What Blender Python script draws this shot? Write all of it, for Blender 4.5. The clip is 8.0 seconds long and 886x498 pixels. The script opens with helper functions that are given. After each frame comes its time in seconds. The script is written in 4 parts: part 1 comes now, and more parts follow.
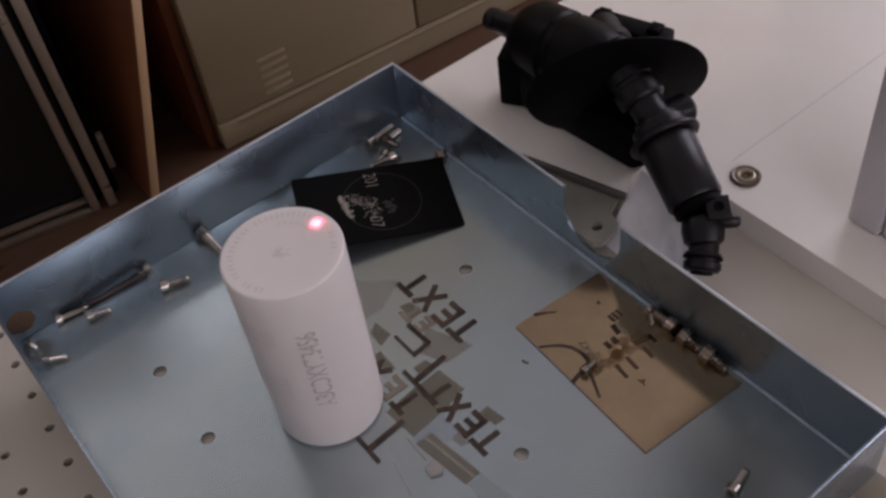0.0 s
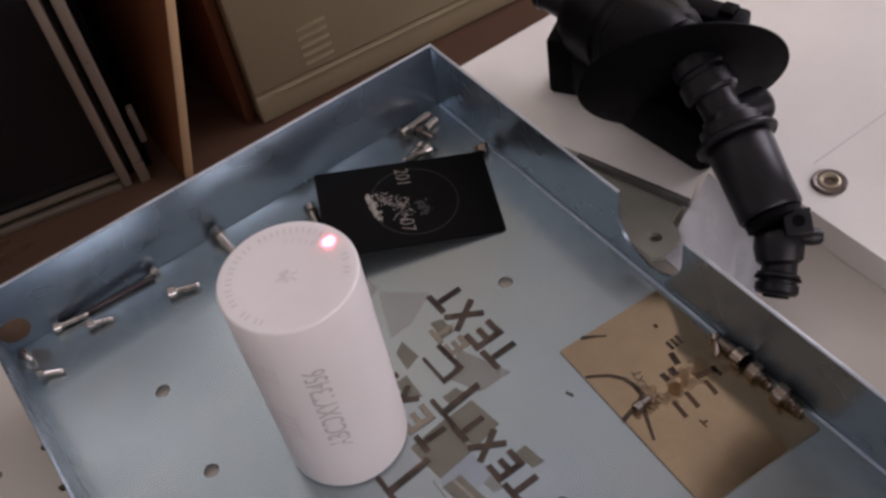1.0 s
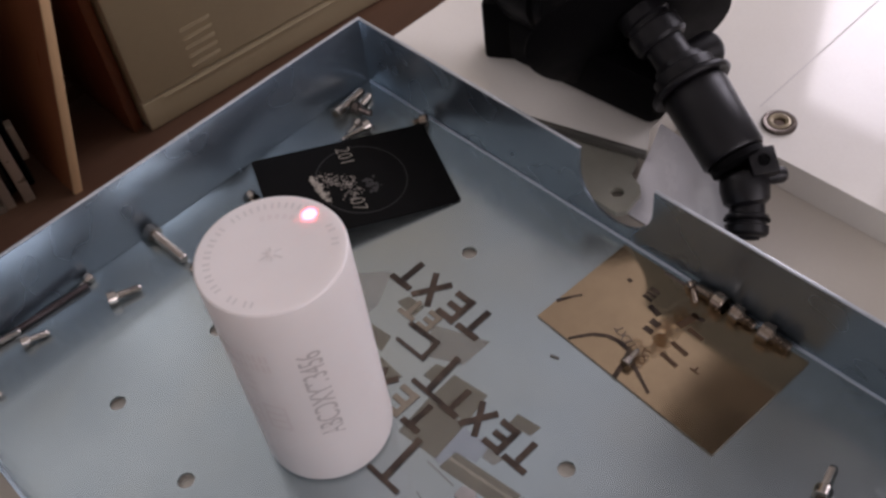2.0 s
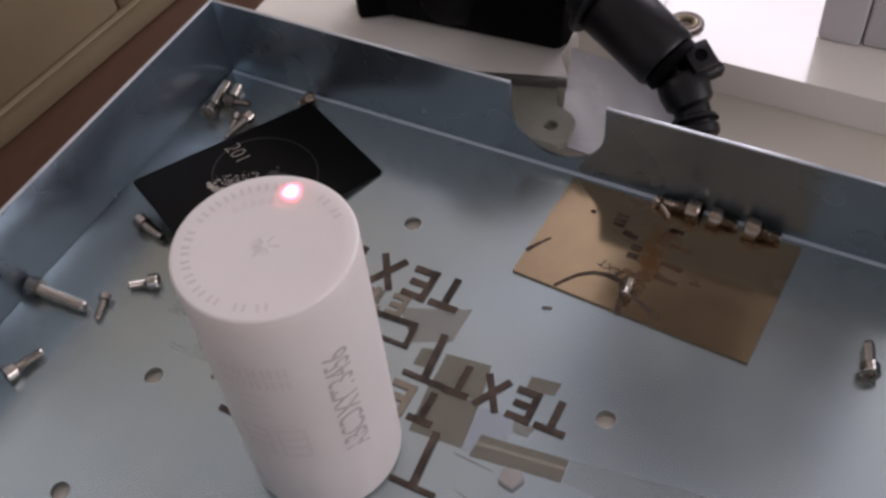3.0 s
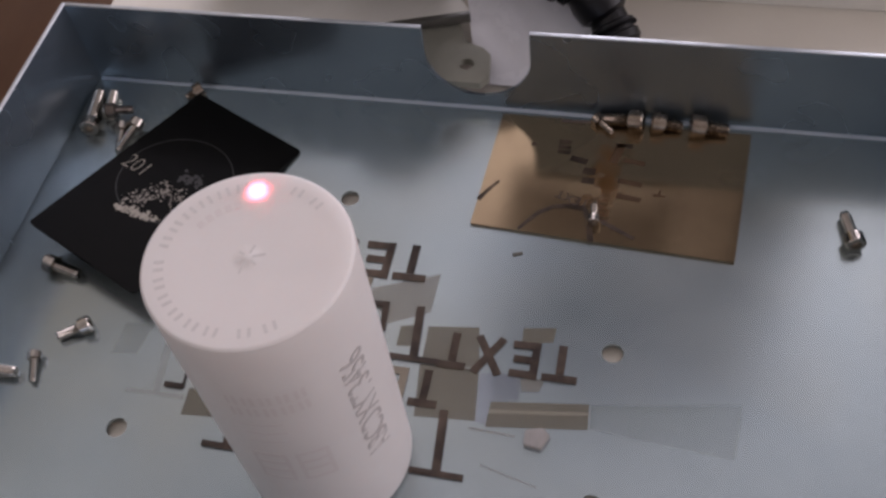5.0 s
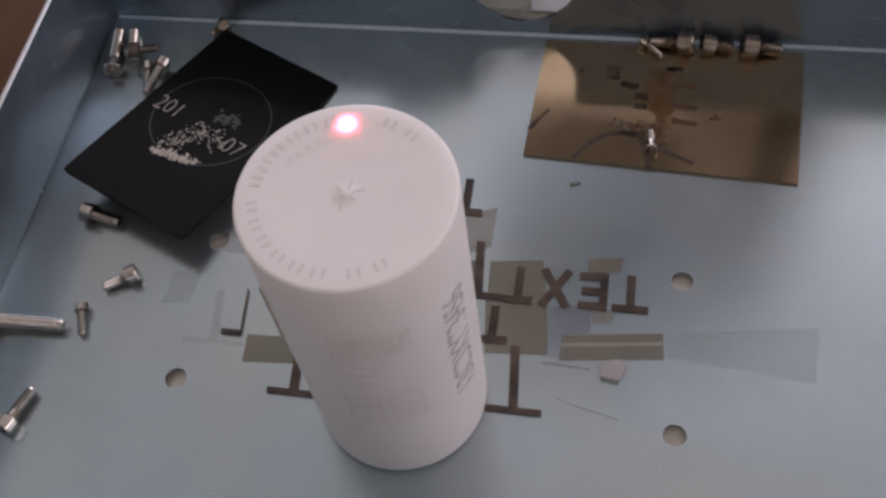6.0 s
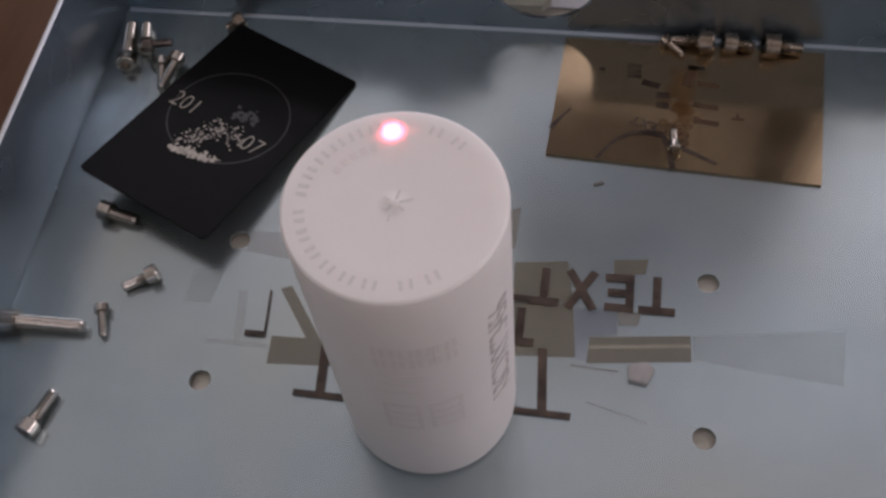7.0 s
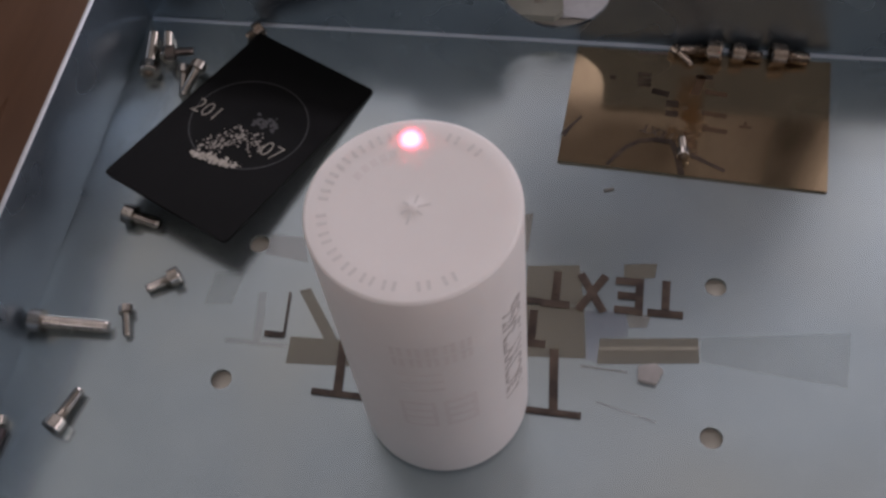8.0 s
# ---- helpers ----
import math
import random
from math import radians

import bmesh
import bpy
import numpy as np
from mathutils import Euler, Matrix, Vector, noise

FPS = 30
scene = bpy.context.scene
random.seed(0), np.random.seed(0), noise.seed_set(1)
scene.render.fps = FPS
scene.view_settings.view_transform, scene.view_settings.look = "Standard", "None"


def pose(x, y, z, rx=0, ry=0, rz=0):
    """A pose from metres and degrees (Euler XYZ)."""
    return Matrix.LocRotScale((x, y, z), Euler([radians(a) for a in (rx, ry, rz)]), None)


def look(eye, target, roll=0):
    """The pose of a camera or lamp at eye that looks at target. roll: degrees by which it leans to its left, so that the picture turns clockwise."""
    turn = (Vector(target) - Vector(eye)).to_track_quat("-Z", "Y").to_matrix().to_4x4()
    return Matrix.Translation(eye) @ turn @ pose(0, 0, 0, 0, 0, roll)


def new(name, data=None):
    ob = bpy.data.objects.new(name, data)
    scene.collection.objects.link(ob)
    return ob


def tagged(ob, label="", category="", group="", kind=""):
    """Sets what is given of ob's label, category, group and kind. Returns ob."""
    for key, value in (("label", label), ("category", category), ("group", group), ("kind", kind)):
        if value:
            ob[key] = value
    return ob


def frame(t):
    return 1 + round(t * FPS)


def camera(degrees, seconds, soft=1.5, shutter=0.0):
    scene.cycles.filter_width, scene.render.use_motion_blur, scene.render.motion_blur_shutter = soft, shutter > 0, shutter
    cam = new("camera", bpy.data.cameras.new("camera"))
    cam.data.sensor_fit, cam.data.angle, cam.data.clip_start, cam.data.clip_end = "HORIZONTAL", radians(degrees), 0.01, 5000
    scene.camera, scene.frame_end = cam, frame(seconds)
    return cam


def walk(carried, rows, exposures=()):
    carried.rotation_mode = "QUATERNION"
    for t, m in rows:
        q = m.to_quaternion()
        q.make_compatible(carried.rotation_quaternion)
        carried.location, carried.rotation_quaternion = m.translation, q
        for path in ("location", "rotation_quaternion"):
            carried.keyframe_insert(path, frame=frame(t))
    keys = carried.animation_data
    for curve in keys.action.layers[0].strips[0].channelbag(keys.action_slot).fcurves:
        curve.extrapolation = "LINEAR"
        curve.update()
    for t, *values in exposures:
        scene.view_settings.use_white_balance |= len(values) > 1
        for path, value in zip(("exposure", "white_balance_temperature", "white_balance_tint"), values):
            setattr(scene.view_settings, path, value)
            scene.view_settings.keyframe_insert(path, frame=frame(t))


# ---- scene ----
cam = camera(46.1, 8.0, soft=2.8)
PATH = [
    (0, (0.19750, -0.09482, 0.39731), (0.08126, -0.02213, 0.25170), -9.01),
    (0.5, (0.16458, -0.06696, 0.37264), (0.04613, -0.00364, 0.22445), -10.65),
    (1, (0.15548, -0.05540, 0.36855), (0.03720, 0.00501, 0.21902), -11.65),
    (1.5, (0.14217, -0.05994, 0.35966), (0.02808, 0.00469, 0.20864), -11.00),
    (1.7, (0.13963, -0.06910, 0.35758), (0.02933, 0.00035, 0.20589), -10.15),
    (2.8, (0.06433, -0.12329, 0.31393), (-0.01032, -0.01630, 0.16234), -6.61),
    (3, (0.05432, -0.12237, 0.30729), (-0.01424, -0.01348, 0.15418), -6.81),
    (3.5, (0.04527, -0.11866, 0.29792), (-0.01397, -0.00796, 0.14224), -9.53),
    (4, (0.02179, -0.12652, 0.29313), (-0.02221, -0.00880, 0.13755), -6.58),
    (4.2, (0.01744, -0.12280, 0.29437), (-0.02369, -0.00558, 0.13763), -6.35),
    (5.3, (0.00269, -0.11782, 0.28868), (-0.03630, -0.00834, 0.12591), -11.01),
    (5.5, (-0.00549, -0.11937, 0.28640), (-0.04207, -0.01154, 0.12198), -10.77),
    (6, (-0.02307, -0.11962, 0.28622), (-0.05423, -0.01602, 0.11800), -9.72),
    (6.5, (-0.03652, -0.11631, 0.28870), (-0.06317, -0.01479, 0.11845), -7.96),
    (7, (-0.03959, -0.11561, 0.28926), (-0.06574, -0.01440, 0.11875), -7.68),
    (7.5, (-0.03960, -0.11922, 0.29366), (-0.06646, -0.01694, 0.12391), -7.82),
    (8, (-0.03975, -0.12110, 0.29694), (-0.06787, -0.01921, 0.12715), -8.30),
]
walk(cam, [(t, look(eye, target, roll)) for t, eye, target, roll in PATH], exposures=((0.0, -0.60, 6500, 23), (0.5, -0.33, 6500, 23), (1.5, -0.14, 6500, 22), (3.0, -0.17, 6500, 21), (3.5, -0.20, 6500, 22), (5.5, -0.12, 6500, 21), (8.0, -0.38, 6500, 20)))

# ---- world, window light, exposure ----
world = bpy.data.worlds.new("sky")
scene.world = world
world.use_nodes = True
wn = world.node_tree.nodes
sky = wn.new("ShaderNodeTexSky")
sky.sky_type, sky.sun_disc = "NISHITA", False
sky.sun_elevation, sky.sun_rotation = radians(35), radians(200)
world.node_tree.links.new(sky.outputs[0], wn["Background"].inputs[0])
wn["Background"].inputs[1].default_value = 0.12

WIN_X0, WIN_X1, WIN_Z0, WIN_Z1, WIN_Y = -0.95, 1.45, 0.55, 1.90, 2.2
win = bpy.data.lights.new("window_daylight", "AREA")
win.shape, win.size, win.size_y, win.energy, win.color = "RECTANGLE", WIN_X1 - WIN_X0, WIN_Z1 - WIN_Z0, 62, (0.965, 0.94, 1.0)
new("window_daylight", win).matrix_world = look(((WIN_X0 + WIN_X1) / 2, WIN_Y + 0.03, (WIN_Z0 + WIN_Z1) / 2), ((WIN_X0 + WIN_X1) / 2, 0, (WIN_Z0 + WIN_Z1) / 2))

# unseen east opening, added as weak warm fill from the side
EAST_Y0, EAST_Y1, EAST_Z0, EAST_Z1 = -0.9, 1.2, 0.45, 1.10
side_fill = bpy.data.lights.new("side_fill_light", "AREA")
side_fill.shape, side_fill.size, side_fill.size_y, side_fill.energy, side_fill.color = "RECTANGLE", EAST_Y1 - EAST_Y0, EAST_Z1 - EAST_Z0, 23, (1.0, 0.95, 0.955)
new("side_fill_light", side_fill).matrix_world = look((2.03, (EAST_Y0 + EAST_Y1) / 2, (EAST_Z0 + EAST_Z1) / 2), (0, (EAST_Y0 + EAST_Y1) / 2, (EAST_Z0 + EAST_Z1) / 2))

# unseen west opening, added as fill for the ceiling and the tray's near-left floor
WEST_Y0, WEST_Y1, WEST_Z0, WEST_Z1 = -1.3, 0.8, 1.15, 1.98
high_fill = bpy.data.lights.new("high_fill_light", "AREA")
high_fill.shape, high_fill.size, high_fill.size_y, high_fill.energy, high_fill.color = "RECTANGLE", WEST_Y1 - WEST_Y0, WEST_Z1 - WEST_Z0, 18, (1.0, 0.98, 0.94)
new("high_fill_light", high_fill).matrix_world = look((-2.03, (WEST_Y0 + WEST_Y1) / 2, (WEST_Z0 + WEST_Z1) / 2), (0, (WEST_Y0 + WEST_Y1) / 2, (WEST_Z0 + WEST_Z1) / 2))

# the red aiming beam of the laser, from the head above the bed
SPOT = (-0.0835, 0.0235, 0.105)
beam = bpy.data.lights.new("aiming_beam", "SPOT")
beam.energy, beam.color, beam.spot_size, beam.spot_blend, beam.shadow_soft_size = 120.0, (1.0, 0.08, 0.14), radians(0.66), 0.9, 0.0010
new("aiming_beam", beam).matrix_world = look((SPOT[0], SPOT[1], 0.42), SPOT)


# ---- materials ----
def mat(name, base, rough=0.5, metal=0.0, dark=None, scale=60.0, amount=0.5, fine=900.0, bump=0.0, bscale=600.0, rvar=0.1, spots=None, spot_scale=40.0, spot_cut=0.62, spot_soft=0.12, coat=0.0, crough=0.06, spec=0.5, alpha=1.0, stretch=None, soft=False):
    m = bpy.data.materials.new(name)
    m.use_nodes = True
    nt = m.node_tree
    b = nt.nodes["Principled BSDF"]
    b.inputs["Metallic"].default_value = metal
    b.inputs["Coat Weight"].default_value, b.inputs["Coat Roughness"].default_value = coat, crough
    b.inputs["Specular IOR Level"].default_value, b.inputs["Alpha"].default_value = spec, alpha
    link = nt.links.new
    tc = nt.nodes.new("ShaderNodeTexCoord")
    co = tc.outputs["Object"]
    if stretch:
        mp = nt.nodes.new("ShaderNodeMapping")
        mp.inputs["Scale"].default_value = stretch
        link(co, mp.inputs["Vector"])
        co = mp.outputs["Vector"]

    def nz(s, detail=4.0, lo=0.3, hi=0.7):
        n = nt.nodes.new("ShaderNodeTexNoise")
        n.inputs["Scale"].default_value, n.inputs["Detail"].default_value, n.inputs["Roughness"].default_value = s, detail, 0.6
        link(co, n.inputs["Vector"])
        r = nt.nodes.new("ShaderNodeMapRange")
        r.inputs["From Min"].default_value, r.inputs["From Max"].default_value = lo, hi
        link(n.outputs["Fac"], r.inputs["Value"])
        return r.outputs["Result"]

    dark = dark or tuple(c * 0.7 for c in base)
    big, small = (nz(scale, 2.5, 0.15, 0.85) if soft else nz(scale)), nz(fine, 2.0, 0.1, 0.9) if soft else nz(fine, 2.0)
    add = nt.nodes.new("ShaderNodeMath")
    add.operation = "MULTIPLY_ADD"
    link(small, add.inputs[0])
    add.inputs[1].default_value = 0.3
    link(big, add.inputs[2])
    mul = nt.nodes.new("ShaderNodeMath")
    mul.operation, mul.use_clamp = "MULTIPLY", True
    link(add.outputs[0], mul.inputs[0])
    mul.inputs[1].default_value = amount
    mix = nt.nodes.new("ShaderNodeMix")
    mix.data_type = "RGBA"
    link(mul.outputs[0], mix.inputs[0])
    mix.inputs[6].default_value, mix.inputs[7].default_value = (*base, 1), (*dark, 1)
    out = mix.outputs[2]
    if spots:
        sp = nz(spot_scale, 5.0 if spot_soft < 0.2 else 2.0, spot_cut, spot_cut + spot_soft)
        mx = nt.nodes.new("ShaderNodeMix")
        mx.data_type = "RGBA"
        link(sp, mx.inputs[0])
        link(out, mx.inputs[6])
        mx.inputs[7].default_value = (*spots, 1)
        out = mx.outputs[2]
    link(out, b.inputs["Base Color"])
    rr = nt.nodes.new("ShaderNodeMapRange")
    link(nz(scale * 1.7, 2.0, 0.15, 0.85) if soft else nz(scale * 1.7), rr.inputs["Value"])
    rr.inputs["To Min"].default_value, rr.inputs["To Max"].default_value = max(0.02, rough - rvar), min(1.0, rough + rvar)
    link(rr.outputs["Result"], b.inputs["Roughness"])
    if bump:
        bp = nt.nodes.new("ShaderNodeBump")
        bp.inputs["Strength"].default_value, bp.inputs["Distance"].default_value = bump, 0.0005
        link(nz(bscale, 3.0, 0.0, 1.0), bp.inputs["Height"])
        link(bp.outputs[0], b.inputs["Normal"])
    return m


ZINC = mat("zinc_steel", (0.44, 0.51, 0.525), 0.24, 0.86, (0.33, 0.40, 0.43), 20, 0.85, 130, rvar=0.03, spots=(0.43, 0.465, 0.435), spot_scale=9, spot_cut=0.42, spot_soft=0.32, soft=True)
# same zinc for the upright sides, with their shade put into a darker colour
ZINC_SHADED = mat("zinc_steel_shaded", (0.36, 0.425, 0.48), 0.27, 0.86, (0.235, 0.29, 0.345), 15, 1.0, 90, rvar=0.02, soft=True)
# slightly paler zinc for the bent line at the side's foot
FOLD = mat("pale_zinc_fold", (0.46, 0.53, 0.60), 0.35, 0.8, (0.34, 0.40, 0.47), 14, 0.8, 200)
RIM = mat("pale_rim_highlight", (0.62, 0.64, 0.66), 0.4, 0.5, (0.42, 0.46, 0.50), 60, 0.8, 600)
CREAM = mat("cream_enamel", (0.86, 0.83, 0.765), 0.22, 0.0, (0.70, 0.66, 0.58), 9, 0.5, 900, 0.03, 900, 0.05, coat=1.0)
BEIGE = mat("beige_paint", (0.62, 0.57, 0.49), 0.4, 0.0, (0.55, 0.50, 0.42), 12, 0.5, 700, 0.05, 900)
OLIVE = mat("olive_cream_paint", (0.42, 0.345, 0.215), 0.45, 0.0, (0.35, 0.285, 0.175), 5, 0.6, 300, 0.05, 500)
WHITE = mat("white_matt_plastic", (0.74, 0.695, 0.665), 0.42, 0.0, (0.70, 0.65, 0.625), 60, 0.5, 1500, 0.02, 2500, 0.05)
WHITE.node_tree.nodes["Principled BSDF"].inputs["Subsurface Weight"].default_value = 0.35
WHITE.node_tree.nodes["Principled BSDF"].inputs["Subsurface Radius"].default_value = (1.0, 0.85, 0.8)
WHITE.node_tree.nodes["Principled BSDF"].inputs["Subsurface Scale"].default_value = 0.012
BLACK = mat("black_plastic", (0.0042, 0.0036, 0.0048), 0.40, 0.0, (0.0024, 0.0020, 0.003), 120, 0.6, 2000, 0.05, 2500, rvar=0.06, spec=0.36)
BLACK_MATT = mat("black_matt_plastic", (0.003, 0.0027, 0.0032), 0.5, 0.0, (0.0015, 0.0015, 0.0018), 80, 0.6, 2000, 0.1, 2500, 0.08, spec=0.06)
BLACK_SOFT = mat("black_rubbery_plastic", (0.0035, 0.003, 0.0035), 0.42, 0.0, (0.002, 0.002, 0.0025), 80, 0.6, 2000, spec=0.12)
CARD = mat("black_anodised_aluminium", (0.004, 0.004, 0.004), 0.45, 0.0, (0.0026, 0.0026, 0.0026), 60, 0.5, 2500, 0.05, 3000, 0.06, spec=0.06)
ETCH = mat("pale_etching", (0.40, 0.365, 0.31), 0.5, 0.3, (0.18, 0.16, 0.13), 500, 0.8, 3000)
ETCH_DIM = mat("dim_etching", (0.014, 0.013, 0.013), 0.5, 0.0, (0.007, 0.007, 0.007), 500, 0.8, 3000)
STEEL = mat("nickel_steel", (0.54, 0.50, 0.45), 0.2, 1.0, (0.36, 0.32, 0.28), 300, 0.6, 3000, 0.05, 2500, 0.08)
STEEL_BROWN = mat("tarnished_steel", (0.40, 0.34, 0.28), 0.22, 1.0, (0.22, 0.17, 0.13), 260, 0.8, 3000, 0.05, 2500, 0.08)
STEEL_DARK = mat("dark_steel", (0.20, 0.17, 0.15), 0.35, 1.0, (0.10, 0.08, 0.07), 300, 0.6, 3000, 0.1, 2500)
TAN = mat("tan_steel_sheet", (0.43, 0.325, 0.20), 0.13, 0.90, (0.33, 0.245, 0.155), 25, 0.9, 600, 0.015, 300, 0.03)
BURN = mat("burnt_brown", (0.15, 0.108, 0.080), 0.36, 0.15, (0.028, 0.019, 0.015), 75, 1.0, 2500, 0.03, 2000, 0.1, spec=0.3, alpha=0.93)
BURN_PALE = mat("pale_brown_burn", (0.26, 0.225, 0.17), 0.5, 0.0, (0.18, 0.15, 0.11), 160, 0.7, 2500, 0.1, 2000)
TAPE = mat("clear_yellowed_tape", (0.27, 0.25, 0.19), 0.3, 0.3, (0.21, 0.19, 0.14), 45, 0.8, 1500, rvar=0.04, alpha=0.46)
TAPE_DIM = mat("clear_faded_tape", (0.25, 0.28, 0.22), 0.25, 0.6, (0.21, 0.24, 0.18), 25, 0.4, 1500, rvar=0.02, alpha=0.05)
TAPE_THIN = mat("thin_tan_tape", (0.36, 0.33, 0.27), 0.3, 0.4, (0.30, 0.275, 0.22), 70, 0.7, 1500, rvar=0.04, alpha=0.27)
TAPE_SHEEN = mat("pale_tape_sheen", (0.50, 0.47, 0.39), 0.22, 0.3, (0.42, 0.39, 0.32), 90, 0.7, 1500, rvar=0.04, alpha=0.45)
TAPE_CLEAR = mat("bluish_clear_tape", (0.50, 0.56, 0.62), 0.14, 0.7, (0.44, 0.50, 0.56), 60, 0.6, 1500, rvar=0.03, alpha=0.5)
TAPE_PINK = mat("pinkish_tape_trace", (0.40, 0.36, 0.33), 0.3, 0.6, (0.36, 0.33, 0.30), 30, 0.5, 1500, rvar=0.03, alpha=0.13)
PRINT_TOP = mat("faint_grey_engraving", (0.585, 0.55, 0.525), 0.5, 0.0, (0.655, 0.62, 0.595), 700, 0.8, 3000)
PRINT_FAINT = mat("very_faint_pinkish_print", (0.665, 0.60, 0.575), 0.5, 0.0, (0.705, 0.65, 0.625), 700, 0.8, 3000)
PRINT = mat("grey_print", (0.42, 0.385, 0.365), 0.5, 0.0, (0.54, 0.50, 0.48), 700, 0.8, 3000)
WOOD = mat("red_brown_wood", (0.24, 0.085, 0.036), 0.35, 0.0, (0.14, 0.048, 0.022), 14, 0.8, 160, 0.05, 200, stretch=(1, 1, 0.12))
WOOD_EDGE = mat("pale_wood_edge", (0.66, 0.44, 0.24), 0.45, 0.0, (0.50, 0.31, 0.16), 30, 0.7, 300, stretch=(1, 1, 0.1))
DESK = mat("brown_desk_wood", (0.13, 0.070, 0.042), 0.35, 0.0, (0.08, 0.042, 0.026), 12, 0.8, 150, 0.05, 200, stretch=(1, 0.12, 1))
ALU = mat("aluminium_profile", (0.50, 0.42, 0.33), 0.35, 0.6, (0.42, 0.345, 0.265), 30, 0.5, 500)
ROD = mat("dark_brown_rod", (0.055, 0.040, 0.040), 0.4, 0.3, (0.03, 0.02, 0.02), 200, 0.6, 2000)
HEADGREY = mat("grey_housing_paint", (0.30, 0.29, 0.30), 0.5, 0.0, (0.25, 0.24, 0.25), 20, 0.5, 400)
RAIL = mat("dull_brown_rail", (0.22, 0.175, 0.13), 0.4, 0.4, (0.16, 0.125, 0.09), 30, 0.5, 500)
DARKGLASS = mat("dark_glass", (0.010, 0.010, 0.012), 0.12, 0.0, (0.006, 0.006, 0.007), 10, 0.5, 100)
PLASTER = mat("plaster", (0.50, 0.485, 0.46), 0.8, 0.0, (0.41, 0.395, 0.37), 3, 0.5, 60, 0.1, 60)
CEIL = mat("ceiling_paint", (0.63, 0.63, 0.62), 0.8, 0.0, (0.58, 0.58, 0.57), 3, 0.5, 60)
FLOOR = mat("grey_floor", (0.25, 0.22, 0.19), 0.5, 0.0, (0.19, 0.17, 0.15), 4, 0.6, 80)
PAPER = mat("white_plastic_sheet", (0.85, 0.84, 0.86), 0.25, 0.0, (0.78, 0.77, 0.80), 30, 0.6, 800, 0.1, 200)
GREYMETAL = mat("grey_green_bracket", (0.37, 0.36, 0.30), 0.4, 0.4, (0.30, 0.30, 0.25), 90, 0.6, 1200, 0.05, 900)
PROFILE = mat("grey_violet_profile", (0.62, 0.60, 0.62), 0.35, 0.1, (0.54, 0.52, 0.54), 20, 0.5, 300)
BARGREY = mat("dull_grey_steel", (0.13, 0.125, 0.11), 0.45, 0.3, (0.09, 0.085, 0.075), 60, 0.6, 900)
CHIP = mat("cloudy_plastic", (0.50, 0.47, 0.45), 0.18, 0.0, (0.38, 0.36, 0.34), 200, 0.6, 900, alpha=0.6)
RINGCREAM = mat("dull_cream_brass", (0.42, 0.36, 0.25), 0.4, 0.4, (0.30, 0.24, 0.16), 300, 0.6, 2000)
SEAM = mat("grey_joint", (0.60, 0.575, 0.54), 0.5, 0.0, (0.52, 0.495, 0.46), 60, 0.6, 900)
RUST = mat("rust_stain", (0.11, 0.058, 0.028), 0.6, 0.0, (0.07, 0.04, 0.02), 200, 0.7, 1500, 0.1, 1500)


# ---- mesh helpers ----
def mesh_of(name, bm, material, smooth=None):
    me = bpy.data.meshes.new(name)
    bmesh.ops.recalc_face_normals(bm, faces=bm.faces)
    bm.to_mesh(me)
    bm.free()
    me.materials.append(material)
    if smooth is not None:
        me.polygons.foreach_set("use_smooth", [True] * len(me.polygons))
        me.set_sharp_from_angle(angle=radians(smooth))
    return me


def part(name, bm, material, parent, label="", smooth=35, m=None):
    ob = new(name, mesh_of(name, bm, material, smooth))
    ob.parent = parent
    if m is not None:
        ob.matrix_basis = m
    return tagged(ob, label)


def thing(name, label, category, m=None, group="", kind=""):
    ob = new(name)
    ob.empty_display_size = 0.01
    if m is not None:
        ob.matrix_basis = m
    return tagged(ob, label, category, group, kind)


def solid(name, bm, material, label, category, group="", kind="", smooth=35, m=None):
    ob = new(name, mesh_of(name, bm, material, smooth))
    if m is not None:
        ob.matrix_basis = m
    return tagged(ob, label, category, group, kind)


def box(x0, x1, y0, y1, z0, z1, bevel=0.0, bm=None, seg=2):
    bm = bm or bmesh.new()
    vs = bmesh.ops.create_cube(bm, size=1.0, matrix=Matrix.LocRotScale(((x0 + x1) / 2, (y0 + y1) / 2, (z0 + z1) / 2), None, (x1 - x0, y1 - y0, z1 - z0)))["verts"]
    if bevel:
        es = list({e for v in vs for e in v.link_edges})
        bmesh.ops.bevel(bm, geom=es, offset=bevel, segments=seg, affect="EDGES", profile=0.5)
    return bm


def lathe(profile, n=48, bm=None, m=None):
    """A turned solid about z from rows of (radius, z)."""
    bm = bm or bmesh.new()
    rings = []
    for r, z in profile:
        if r < 1e-7:
            rings.append([bm.verts.new((0, 0, z))])
        else:
            rings.append([bm.verts.new((r * math.cos(2 * math.pi * i / n), r * math.sin(2 * math.pi * i / n), z)) for i in range(n)])
    for a, b in zip(rings, rings[1:]):
        for i in range(n):
            j = (i + 1) % n
            if len(a) == 1 and len(b) > 1:
                bm.faces.new((a[0], b[i], b[j]))
            elif len(b) == 1 and len(a) > 1:
                bm.faces.new((a[i], a[j], b[0]))
            elif len(a) > 1:
                bm.faces.new((a[i], a[j], b[j], b[i]))
    if m is not None:
        bmesh.ops.transform(bm, matrix=m, verts=[v for ring in rings for v in ring])
    return bm


